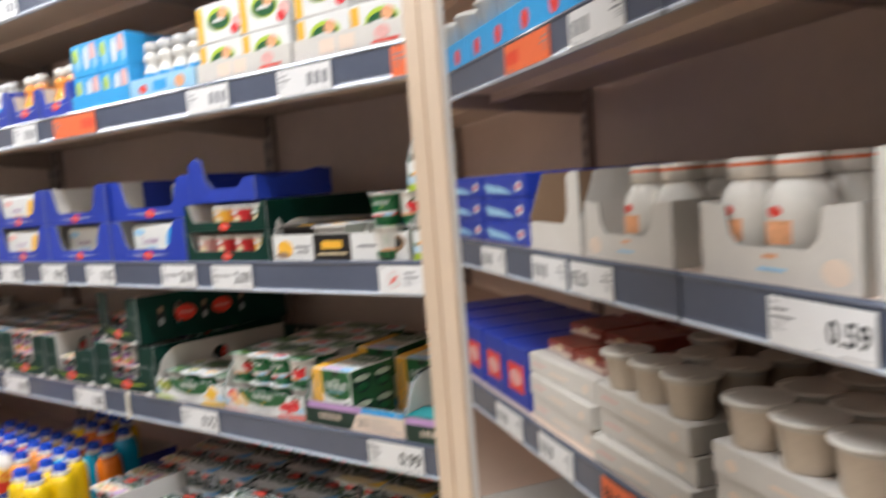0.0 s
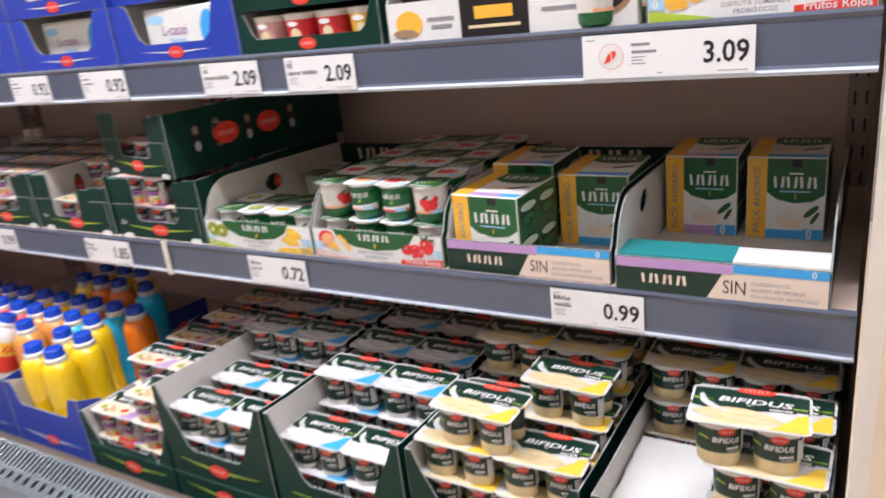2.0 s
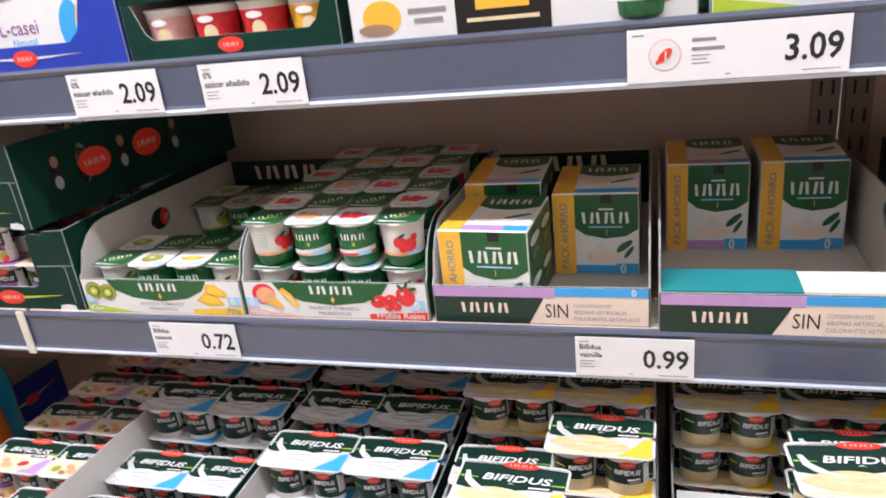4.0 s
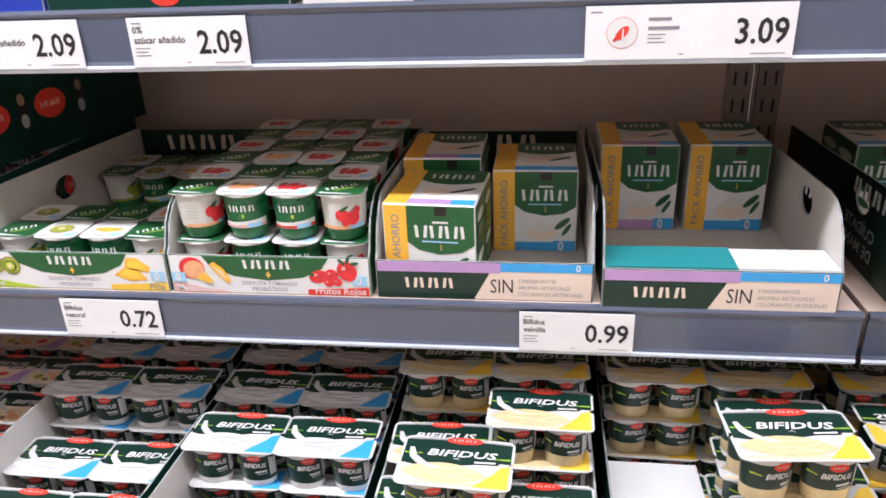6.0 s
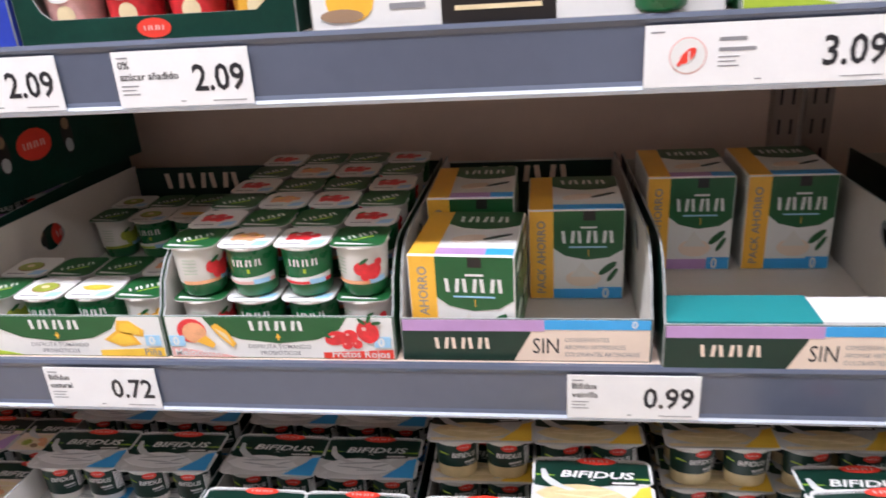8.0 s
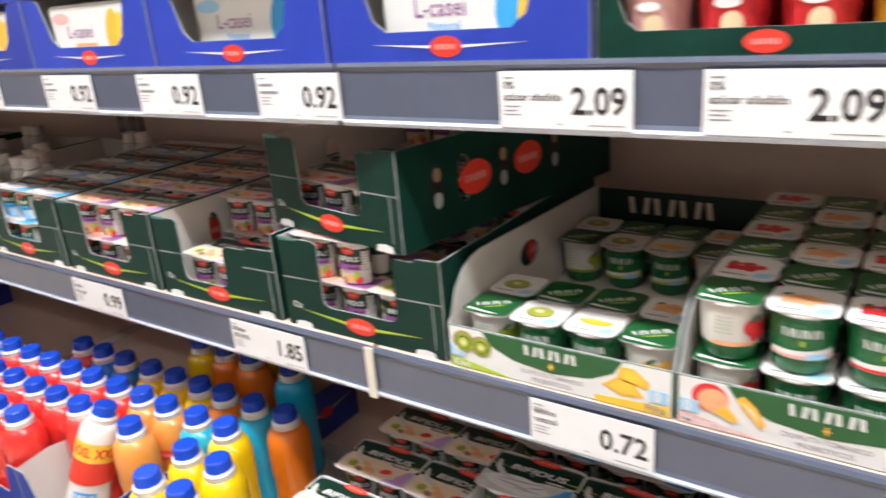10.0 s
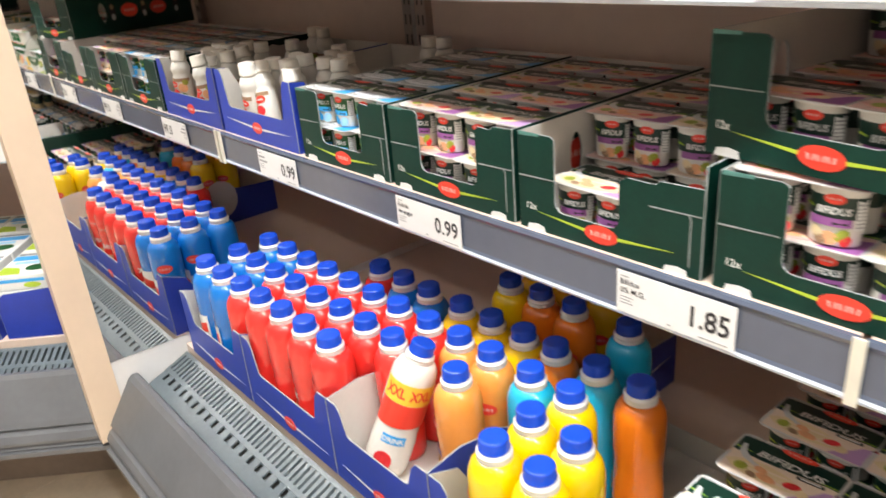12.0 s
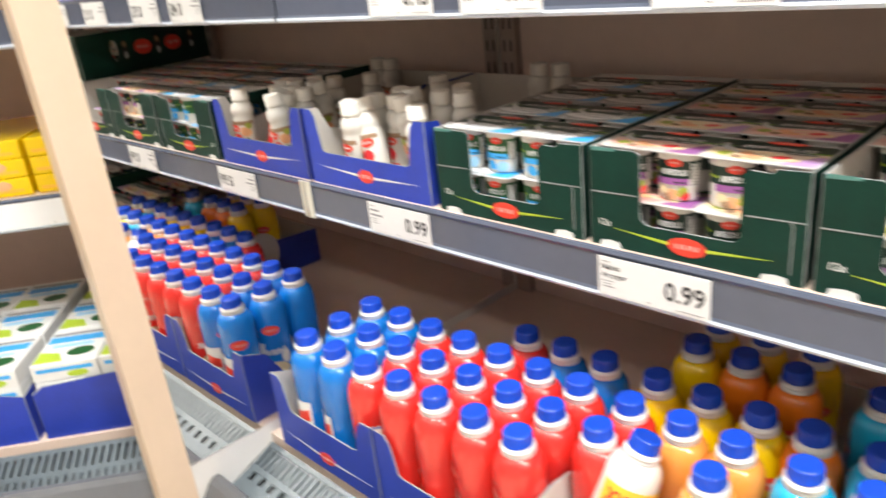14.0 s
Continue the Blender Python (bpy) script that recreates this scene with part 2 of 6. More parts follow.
        self.sm[-1] = self.sm[-2] = False
        return self

    def wrap(self, pts, r, m, M=None):
        """A flat outline (arc length, height) laid round an upright cylinder, facing -y."""
        if len(pts) == 4 and abs(pts[1][0] - pts[0][0]) > 0.015:
            (ax, ay), (bx, by), (cx, cy), (dx, dy) = pts
            k = 12
            row = lambda x0, y0, x1, y1: [(r * math.sin((x0 + (x1 - x0) * i / k) / r), -r * math.cos((x0 + (x1 - x0) * i / k) / r), y0 + (y1 - y0) * i / k) for i in range(k + 1)]
            return self.add(row(ax, ay, bx, by) + row(dx, dy, cx, cy), [(i, i + 1, k + 2 + i, k + 1 + i) for i in range(k)], m, M)
        cx, cy = sum(p[0] for p in pts) / len(pts), sum(p[1] for p in pts) / len(pts)
        n = len(pts)
        vs = [(r * math.sin(x / r), -r * math.cos(x / r), y) for x, y in [(cx, cy)] + [(cx + (x - cx) / 2, cy + (y - cy) / 2) for x, y in pts] + pts]
        fs = [(0, 1 + i, 1 + (i + 1) % n) for i in range(n)] + [(1 + i, 1 + n + i, 1 + n + (i + 1) % n, 1 + (i + 1) % n) for i in range(n)]
        return self.add(vs, fs, m, M)

    def text(self, s, size, x, y, z, m, M=None, align=0.0, bold=0.0, shear=0.0, wide=1.0, turn=0.0):
        vs, fs = glyphs(s, bold, shear)
        if not vs:
            return self
        lo, hi = min(v[0] for v in vs), max(v[0] for v in vs)
        off = lo + (hi - lo) * align
        c, n = math.cos(turn), math.sin(turn)
        flat = [((v[0] - off) * size * wide, v[1] * size) for v in vs]
        return self.add([(x + a * c - b * n, y + a * n + b * c, z) for a, b in flat], fs, m, M)

    def word(self, w, h, x, y, z, m, M=None, n=7):
        """A brand word as a row of plain slanted bars."""
        p = w / n
        for i in range(n):
            a, lean = x + i * p, (0.16 if i % 2 else -0.16) * p
            self.prism([(a + 0.22 * p, y), (a + 0.64 * p, y), (a + 0.64 * p + lean, y + h), (a + 0.22 * p + lean, y + h)], z, z + 0.0004, m, M)
        return self

    def wrap_text(self, s, size, y, r, m, M=None, bold=0.0, shear=0.0, wide=1.0, shift=0.0):
        """Letters laid round an upright cylinder, facing -y, centred at the arc length shift."""
        vs, fs = glyphs(s, bold, shear)
        mid = (min(v[0] for v in vs) + max(v[0] for v in vs)) / 2
        return self.add([(r * math.sin(((v[0] - mid) * size * wide + shift) / r), -r * math.cos(((v[0] - mid) * size * wide + shift) / r), y + v[1] * size) for v in vs], fs, m, M)

    def wrap_word(self, w, h, x, y, r, m, M=None, n=6):
        p = w / n
        for i in range(n):
            a, lean = x + i * p, (0.2 if i % 2 else -0.2) * p
            self.wrap([(a + 0.12 * p, y), (a + 0.72 * p, y), (a + 0.72 * p + lean, y + h), (a + 0.12 * p + lean, y + h)], r, m, M)
        return self

    def obj(self, name, parent=None, label="", M=None):
        me = bpy.data.meshes.new(name)
        me.from_pydata(self.v, [], self.f)
        for m in self.mats:
            me.materials.append(m)
        me.polygons.foreach_set("material_index", self.mi)
        me.polygons.foreach_set("use_smooth", self.sm)
        me.update()
        return place(name, me, parent, label, M)


def place(name, me, parent=None, label="", M=None):
    ob = new(name, me)
    if parent:
        ob.parent = parent
    if M:
        ob.matrix_basis = M
    if label:
        ob["label"] = label
    return ob


def circle(cx, cy, rx, ry, n=14, turn=0.0):
    c, s = math.cos(turn), math.sin(turn)
    return [(cx + rx * math.cos(a) * c - ry * math.sin(a) * s, cy + rx * math.cos(a) * s + ry * math.sin(a) * c) for a in (2 * math.pi * i / n for i in range(n))]


rnd = random.Random(7)

# ---- shop shell ----
FX0, FX1, FY0, FY1 = -5.5, 5.5, -3.6, 2.5
floor = Shape().box(FX0, FX1, FY0, FY1, -0.1, -0.004, GROUT).obj("floor")
tagged(floor, "beige glazed floor tiles with narrow brown joints", "floor", kind="structure")
tagged(Shape().box(FX0, FX1, FY0, FY1, CEILING, CEILING + 0.1, CEIL).obj("ceiling"), "plain white shop ceiling over the aisle", "ceiling", kind="structure")
for nm, b in (("wall_north", (FX0, FX1, FY1, FY1 + 0.15)), ("wall_south", (FX0, FX1, FY0 - 0.15, FY0)), ("wall_west", (FX0 - 0.15, FX0, FY0, FY1)), ("wall_east", (FX1, FX1 + 0.15, FY0, FY1))):
    tagged(Shape().box(*b, -0.1, CEILING + 0.1, WALL).obj(nm), "plain painted beige shop wall", "wall", kind="structure")
for y, watts in LAMP_ROWS:
    for x in (-3.4, 0.0, 3.4):
        root = tagged(new("ceiling_light"), "long white linear luminaire fixed under the ceiling", "ceiling light", "ceiling lights")
        root.matrix_basis = T((x, y, CEILING))
        Shape().box(-1.55, 1.55, -0.09, 0.09, -0.06, 0, WHITEP).obj("frame", root)
        Shape().box(-1.5, 1.5, -0.07, 0.07, -0.068, -0.0605, GLOW).obj("diffuser", root, "glowing white diffuser")
        la = bpy.data.lights.new("luminaire", "AREA")
        la.shape, la.size, la.size_y, la.energy, la.color = "RECTANGLE", 3.0, 0.16, watts, (1.0, 0.975, 1.05)
        lo = new("luminaire_lamp", la)
        lo.matrix_basis = T((x, y, CEILING - 0.08))

# ---- refrigerated display cases ----
SHELVES = ((0.893, 0.829), (1.238, 1.173), (1.628, 1.563), (1.975, 1.910))
ZA, ZB, ZC, ZD = (r for _, r in SHELVES)
DECK, BACK, TOPZ = 0.45, 0.58, 2.15
PROFILE = [(-0.287, 0.380), (-0.291, 0.424), (-0.296, 0.430), (-0.306, 0.431), (-0.316, 0.424), (-0.370, 0.346), (-0.376, 0.335), (-0.371, 0.329), (-0.383, 0.322), (-0.391, 0.308), (-0.391, 0.301), (-0.385, 0.297), (-0.391, 0.291), (-0.389, 0.276), (-0.378, 0.264), (-0.34, 0.258), (-0.29, 0.258)]


def display_case(place_at, x0, x1, label, ends=(True, True), seams=(), fine=True, front=(-0.345, -0.345), top=TOPZ, strip=(0.006, 0.006)):
    root = tagged(new("display_case"), label, "refrigerated case")
    root.matrix_basis = place_at
    Shape().box(x0, x1, BACK, BACK + 0.06, 0, top, PANEL).obj("back_panel", root, "beige enamelled back panel")
    for sx in [x0 + 0.025] + list(seams) + [x1 - 0.025]:
        up = Shape()
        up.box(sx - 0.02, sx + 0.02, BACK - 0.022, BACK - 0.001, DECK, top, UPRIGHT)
        for k in range(34):
            z = DECK + 0.06 + k * 0.048
            for dx in (-0.009, 0.009):
                # slots are solid dark strips, their inner shade put into the colour
                up.box(sx + dx - 0.002, sx + dx + 0.002, BACK - 0.0232, BACK - 0.0215, z, z + 0.024, DARK)
        up.obj("upright", root, "slotted beige upright")
    cuts = [x0] + [s for s in seams] + [x1]
    for zs, zr in SHELVES:
        for a, b in zip(cuts, cuts[1:]):
            so = Shape().prism([(0.004, zs - 0.03), (0.03, zs - 0.03), (0.032, zs - 0.006), (BACK - 0.03, zs - 0.006), (BACK - 0.03, zs), (0.004, zs)], a + 0.004, b - 0.004, SHELF, SIDE).obj("shelf", root, "enamelled steel shelf")
            Shape().box(a + 0.012, b - 0.012, 0.25, 0.29, zs - 0.028, zs - 0.0062, SHELF).obj("stiffener", so)
            for e in (a + 0.006, b - 0.010):
                Shape().prism([(0.034, zs - 0.03), (BACK - 0.03, zs - 0.075), (BACK - 0.03, zs - 0.0065), (0.034, zs - 0.0065)], e, e + 0.004, UPRIGHT, SIDE).obj("bracket", so)
            r = Shape()
            prof = [(0.003, zr), (-0.004, zr), (-0.006, zr + 0.004), (-0.0045, zr + 0.007), (-0.0025, zr + 0.011), (-0.0025, zs - 0.007), (-0.005, zs - 0.002), (-0.003, zs + 0.002), (0.003, zs + 0.002)]
            n = len(prof)
            vs = [(x, y, z) for x in (a + 0.003, b - 0.003) for y, z in prof]
            fs = [(i, (i + 1) % n, n + (i + 1) % n, n + i) for i in range(n)]
            low = [f for i, f in enumerate(fs) if i in (0, 1, 2)]
            r.add(vs, [f for i, f in enumerate(fs) if i not in (0, 1, 2)] + [tuple(range(n - 1, -1, -1)), tuple(range(n, 2 * n))], RAIL)
            r.add(vs, low, LIP)
            r.obj("price_rail", so, "grey plastic price rail with highlight painted on its lower lip")
        for s in list(seams) + ([x0 + 0.0085] if fine else []) if zr == ZA else ():
            Shape().box(s - 0.006, s + 0.006, -0.0085, -0.0055, zr - 0.002, zs + 0.004, TAPE).obj("joint_clip", root, "ivory clip over the rail joint")
    Shape().box(x0, x1, -0.178, BACK - 0.001, DECK - 0.03, DECK - 0.001, SHELF).obj("deck", root, "enamelled base deck")
    # sill: slotted air grille, bumper and kick plate
    G0, G1 = Vector((0, -0.182, 0.432)), Vector((0, -0.283, 0.392))
    w = x1 - x0
    along = (G1 - G0)
    dr = along.normalized()
    GM = Matrix(((1, 0, 0, x0), (0, dr.y, -dr.z, G0.y), (0, dr.z, -dr.y, G0.z), (0, 0, 0, 1)))
    L = along.length
    grille = Shape()
    for a, b in ((0, 0.008), (0.050, 0.060), (0.078, L)):
        grille.box(0.003, w - 0.003, a, b, -0.004, 0, SILL, GM)
    # near-black sheet stands in for the shade beneath the slats
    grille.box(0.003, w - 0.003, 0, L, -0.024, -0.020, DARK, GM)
    for e in (0.003, w - 0.006):
        grille.box(e, e + 0.003, 0, L, -0.034, -0.0045, SILL, GM)
    go = grille.obj("air_grille", root, "grey slotted plastic air grille")
    if fine:
        pitch = w / 165
        bar = Shape().box(-0.0044, 0.0044, 0.0079, 0.0501, -0.012, -0.0004, SILL, GM @ T((0.5 * pitch, 0, 0))).obj("slat", go)
        for i in range(1, 165):
            place("slat", bar.data, go, M=T((i * pitch, 0, 0)))
        rest = Shape()
        for i in range(83):
            rest.box(i * 2 * pitch + 0.004, i * 2 * pitch + 0.0225, 0.0599, 0.0781, -0.004, -0.0006, SILL, GM)
        rest.obj("small_slats", go)
    else:
        rest = Shape()
        for i in range(int(w / 0.0152)):
            rest.box(i * 0.0152 + 0.004, i * 0.0152 + 0.0128, 0.0079, 0.0501, -0.012, -0.0004, SILL, GM)
            rest.box(i * 0.0152 + 0.002, i * 0.0152 + 0.0125, 0.0599, 0.0781, -0.004, -0.0006, SILL, GM)
        tagged(rest.obj("slats", go), kind="stuff")
    n = len(PROFILE)
    vs = [(x, y, z) for x in (x0 + 0.002, x1 - 0.002) for y, z in PROFILE]
    Shape().add(vs, [(i + 1, i, n + i, n + i + 1) for i in range(n - 1)], BUMPER).add(vs, [(0, n - 1, 2 * n - 1, n), tuple(range(n)), tuple(range(2 * n - 1, n - 1, -1))], BUMPER).obj("bumper", root, "rounded grey plastic bumper")
    Shape().box(x0 + 0.004, x1 - 0.004, -0.3995, -0.3912, 0.276, 0.287, BUMPER).obj("bumper_strip", root)
    Shape().box(x0, x1, -0.115, -0.10, 0.0, 0.30, KICK).obj("kick_plate", root, "dark brown kick plate")
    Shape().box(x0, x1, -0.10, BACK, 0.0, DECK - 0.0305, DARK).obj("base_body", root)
    Shape().box(x0, x1, -0.34, -0.1155, 0.262, 0.30, KICK).obj("plinth", root)
    Shape().box(x0, x1, -0.03, BACK, top, top + 0.12, WHITEP).box(x0, x1, -0.045, -0.0305, top - 0.04, top + 0.12, POST).obj("canopy", root, "pale canopy over the shelves")
    for k, on in enumerate(ends):
        if not on:
            continue
        xa, s, f = (x0, -1, front[0]) if k == 0 else (x1, 1, front[1])
        pa, pb = sorted((xa + s * 0.002, xa + s * 0.028))
        outline = [(f, 0.30), (-0.30, 0.26), (BACK, 0.26), (BACK, top + 0.1), (f, top + 0.1)]
        Shape().prism(outline, pa, pb, WHITEP, SIDE).obj("end_panel", root, "white end panel")
        g = strip[k]
        if g > 0.02:
            ca, cb = sorted((xa - s * 0.0015, xa + s * 0.031))
            Shape().prism([(f - 0.003, 0.30), (f + g, 0.30), (f + g, top + 0.1), (f - 0.003, top + 0.1)], ca, cb, POST, SIDE).obj("edge_trim", root, "cream painted front edge of the end panel")
        ma, mb = sorted((xa - s * 0.0, xa + s * 0.002))
        Shape().prism([(f + g + 0.0005, 0.475), (-0.165, 0.470), (BACK - 0.03, 0.470), (BACK - 0.03, top - 0.02), (f + g + 0.0005, top - 0.02)], ma, mb, MIRROR, SIDE).obj("mirror", root, "full-height mirror on the end panel")
    return root


XL, XR = -1.295, 1.203
display_case(FLAT, XL, XR, "long open refrigerated dairy case with four shelves and mirrored ends", seams=(0.0,), front=(-0.398, -0.250), strip=(0.058, 0.006))
RIGHT = pose(1.477, -0.120, 0, 0, 0, -38)
LEFT = pose(-1.61, -0.14, 0, 0, 0, 52)
display_case(RIGHT, 0.0, 2.5, "open refrigerated case standing at an angle with a mirrored end", seams=(1.25,), fine=False, front=(-0.300, -0.345))
display_case(LEFT, -2.5, 0.0, "open refrigerated case with yellow packs standing at an angle", seams=(-1.25,), fine=False)
pr = RIGHT @ Vector((0, -0.3035, 0))
post = tagged(Shape().prism([(1.2185, -0.324), (1.2490, -0.336), (1.2502, -0.331), (1.2525, -0.332), (1.2540, -0.339), (pr.x - 0.003, pr.y + 0.001), (pr.x, pr.y + 0.001), (pr.x + 0.012, pr.y + 0.05), (1.234, -0.252)], 0.28, TOPZ + 0.12, POST).obj("corner_post"), "cream painted post joining two refrigerated cases", "post", kind="structure")
pl = LEFT @ Vector((0, -0.347, 0))
tagged(Shape().prism([(pl.x - 0.04, pl.y + 0.002), (XL - 0.032, -0.385), (XL - 0.032, -0.30), (pl.x - 0.01, pl.y + 0.07)], 0.29, TOPZ + 0.12, POST).obj("corner_post"), "cream painted post joining two refrigerated cases", "post", kind="structure")


# ---- price tags ----
def price_tag(x, zr, price, w=0.135, lines=(), card=CARD, at=FLAT, big=1.0, dot=False, label=""):
    root = tagged(new("price_tag"), label or ("white paper price tag with black digits in the rail" if card is CARD else "orange paper price tag in the shelf rail"), "price tag", "price tags on the rails")
    root.matrix_basis = at @ T((x, -0.0065, zr + 0.0055)) @ FRONT
    h = 0.052
    Shape().prism([(0, 0), (w, 0), (w, h), (0, h)], -0.0012, 0, card).obj("card", root)
    if not price:
        d = Shape()
        for k in range(3):
            d.rect(w - 0.062 + 0.020 * k, w - 0.049 + 0.020 * k, 0.014, 0.038, 0.0, GREYINK if card is CARD else RED, t=0.0003)
        d.obj("price", root)
    else:
        Shape().text(price, 0.034 * big, w - 0.006, 0.014, 0.0003, INK, align=1.0, bold=0.018, wide=0.88).obj("price", root, "black price digits")
    Shape().rect(0.005, 0.016, h - 0.0065, h - 0.0052, 0.0, GREYINK, t=0.0003).obj("maker_line", root)
    y = h - 0.016
    sx = 0.056 if dot else 0.0
    for i, word in enumerate(lines):
        Shape().text(word, 0.0098, 0.005, y, 0.0003, INK, bold=0.012).obj("text_line", root)
        y -= 0.0105
    if not lines:
        for k in range(2):
            Shape().rect(0.005 + sx, 0.027 + 0.008 * k + sx, y + 0.001, y + 0.0042, 0.0, GREYINK, t=0.0003).obj("text_line", root)
            y -= 0.0085
    for k in range(3):
        Shape().rect(0.005 + sx, 0.022 - 0.003 * (k % 2) + sx, y + 0.0045, y + 0.0055, 0.0, GREYINK, t=0.0003).obj("fine_line", root)
        y -= 0.0038
    Shape().rect(w - 0.040, w - 0.007, 0.0037, 0.0045, 0.0, GREYINK, t=0.0003).obj("unit_price_line", root)
    Shape().rect(w * 0.46, w * 0.46 + 0.005, 0.0040, 0.0050, 0.0, GREYINK, t=0.0003).obj("code_mark", root)
    if dot:
        badge = Shape().prism(circle(0.036, 0.026, 0.0155, 0.0155, 24), 0.0, 0.0003, PINK)
        badge.prism(circle(0.036, 0.026, 0.0145, 0.0145, 24), 0.0003, 0.0005, WHITE)
        badge.oval(0.036, 0.026, 0.0085, 0.0042, 0.0005, RED, turn=0.8)
        badge.prism([(0.027, 0.019), (0.029, 0.017), (0.0315, 0.0205), (0.0295, 0.0225)], 0.0005, 0.0009, RED)
        badge.rect(0.036, 0.0375, 0.020, 0.030, 0.0010, WHITE, t=0.0002)
        badge.obj("badge", root, "round red badge")
    return root


price_tag(-1.12, ZA, "0.99", 0.145)
price_tag(-0.672, ZA, "0.99", 0.147, ("Bebida", "de yogur"))
price_tag(-0.259, ZA, "1.85", 0.145, ("Bifidus", "0% M.G."))
price_tag(0.223, ZA, "0.72", 0.136, ("Bifidus", "natural"))
price_tag(0.816, ZA, "0.99", 0.134, ("Bifidus", "vainilla"))
for x, p in ((-1.05, "0.45"), (-0.87, "0.92"), (-0.60, "0.92"), (-0.36, "0.92"), (-0.125, "0.92")):
    price_tag(x, ZB, p, 0.13)
price_tag(0.205, ZB, "2.09", 0.13, ("0%", "azúcar añadido"))
price_tag(0.393, ZB, "2.09", 0.134, ("0%", "azúcar añadido"))
price_tag(0.88, ZB, "3.09", 0.2, dot=True)
price_tag(-0.20, ZC, "", 0.20, card=ORANGE_CARD)
price_tag(-0.42, ZC, "", 0.13)
price_tag(-0.75, ZC, "", 0.2, card=GREEN_CARD, label="green paper price tag in the shelf rail")
price_tag(0.37, ZC, "", 0.14)
price_tag(0.66, ZC, "", 0.145)
price_tag(0.95, ZC, "", 0.2, card=ORANGE_CARD)
price_tag(-0.45, ZD, "", 0.14)
price_tag(0.02, ZD, "", 0.14)
price_tag(0.16, ZB, "0.59", 0.135, at=RIGHT)
price_tag(0.312, ZB, "", 0.135, at=RIGHT)
price_tag(0.58, ZB, "", 0.135, at=RIGHT)
price_tag(0.04, ZA, "0.49", 0.19, card=ORANGE_CARD, at=RIGHT)
price_tag(0.33, ZA, "", 0.14, at=RIGHT)
price_tag(0.55, ZA, "", 0.14, at=RIGHT)
price_tag(0.09, ZC, "", 0.16, at=RIGHT)
price_tag(0.32, ZC, "", 0.19, card=ORANGE_CARD, at=RIGHT)
price_tag(-0.36, ZA, "", 0.32, at=LEFT)


# ---- cartons ----
def wall(pts, M, outer, inner, outward=1, hole=None, edge=None):
    """A board wall: coloured outside, pale inside."""
    return Shape().prism(pts, -0.0012, 0.0012, outer if outward > 0 else inner, M, hole, edge or WORN, inner if outward > 0 else outer)


def tray(name, label, M, w, d, front, side, back_h, outer, inner=WHITE_BOARD, art=None, side_art=None, hole=None, edge=None, group="", floor_h=0.0):
    """A shelf-ready carton: floor, two sides, back and a shaped front. front and side are outlines (x or depth, height)."""
    root = tagged(new(name), label, "carton tray", group)
    root.matrix_basis = M
    Shape().box(0.002, w - 0.002, 0.002, d - 0.002, 0.0006 + floor_h, 0.0022 + floor_h, inner).obj("floor", root)
    f = wall(front, FRONT, outer, inner, edge=edge)
    fo = f.obj("front_wall", root)
    if art:
        a = Shape()
        art(a)
        for logo in a.logos:
            logo.obj("logo", fo, "red oval logo")
        if a.v:
            a.obj("print", fo)
    for x, o, nm in ((0.0, -1, "side_wall"), (w, 1, "side_wall")):
        so = wall(side, T((x, 0, 0)) @ SIDE, outer, inner, o, hole, edge).obj(nm, root)
        if side_art:
            a = Shape()
            side_art(a, T((x + 0.0013, 0, 0)) @ SIDE if o > 0 else T((x - 0.0013, d, 0)) @ BACKSIDE)
            a.obj("print", so)
    Shape().prism([(0, 0), (w, 0), (w, back_h), (0, back_h)], -0.0012, 0.0012, inner, T((0, d, 0)) @ FRONT, under=outer).obj("back_wall", root)
    return root


def notch(w, h, col, low, r=0.012, right=None, drop=0.0):
    """Front with a tall column at each side and a low middle with rounded corners."""
    e = right or col
    k = h - drop
    pts = [(0, 0), (w, 0), (w, k), (w - e * 0.50, k - 0.001), (w - e * 0.54, k - 0.005), (w - e * 0.62, k - 0.006), (w - e * 0.9, k - 0.005), (w - e, k - 0.011)]
    pts += [(w - e - r + r * math.cos(a), low + r - r * math.sin(a)) for a in (0, 0.5, 1.05, 1.57)]
    pts += [(col + r - r * math.sin(a), low + r - r * math.cos(a)) for a in (0, 0.5, 1.05, 1.57)]
    return pts + [(col, h - 0.004), (col * 0.9, h), (0, h)]


def oval_logo(a, x, y, rx=0.022, ry=0.011, M=FRONT, z=0.0014):
    a.logos.append(Shape().oval(x, y, rx, ry, z, RED, M).word(rx * 1.25, ry * 0.5, x - rx * 0.62, y - ry * 0.25, z + 0.0005, PINK, M, n=6))


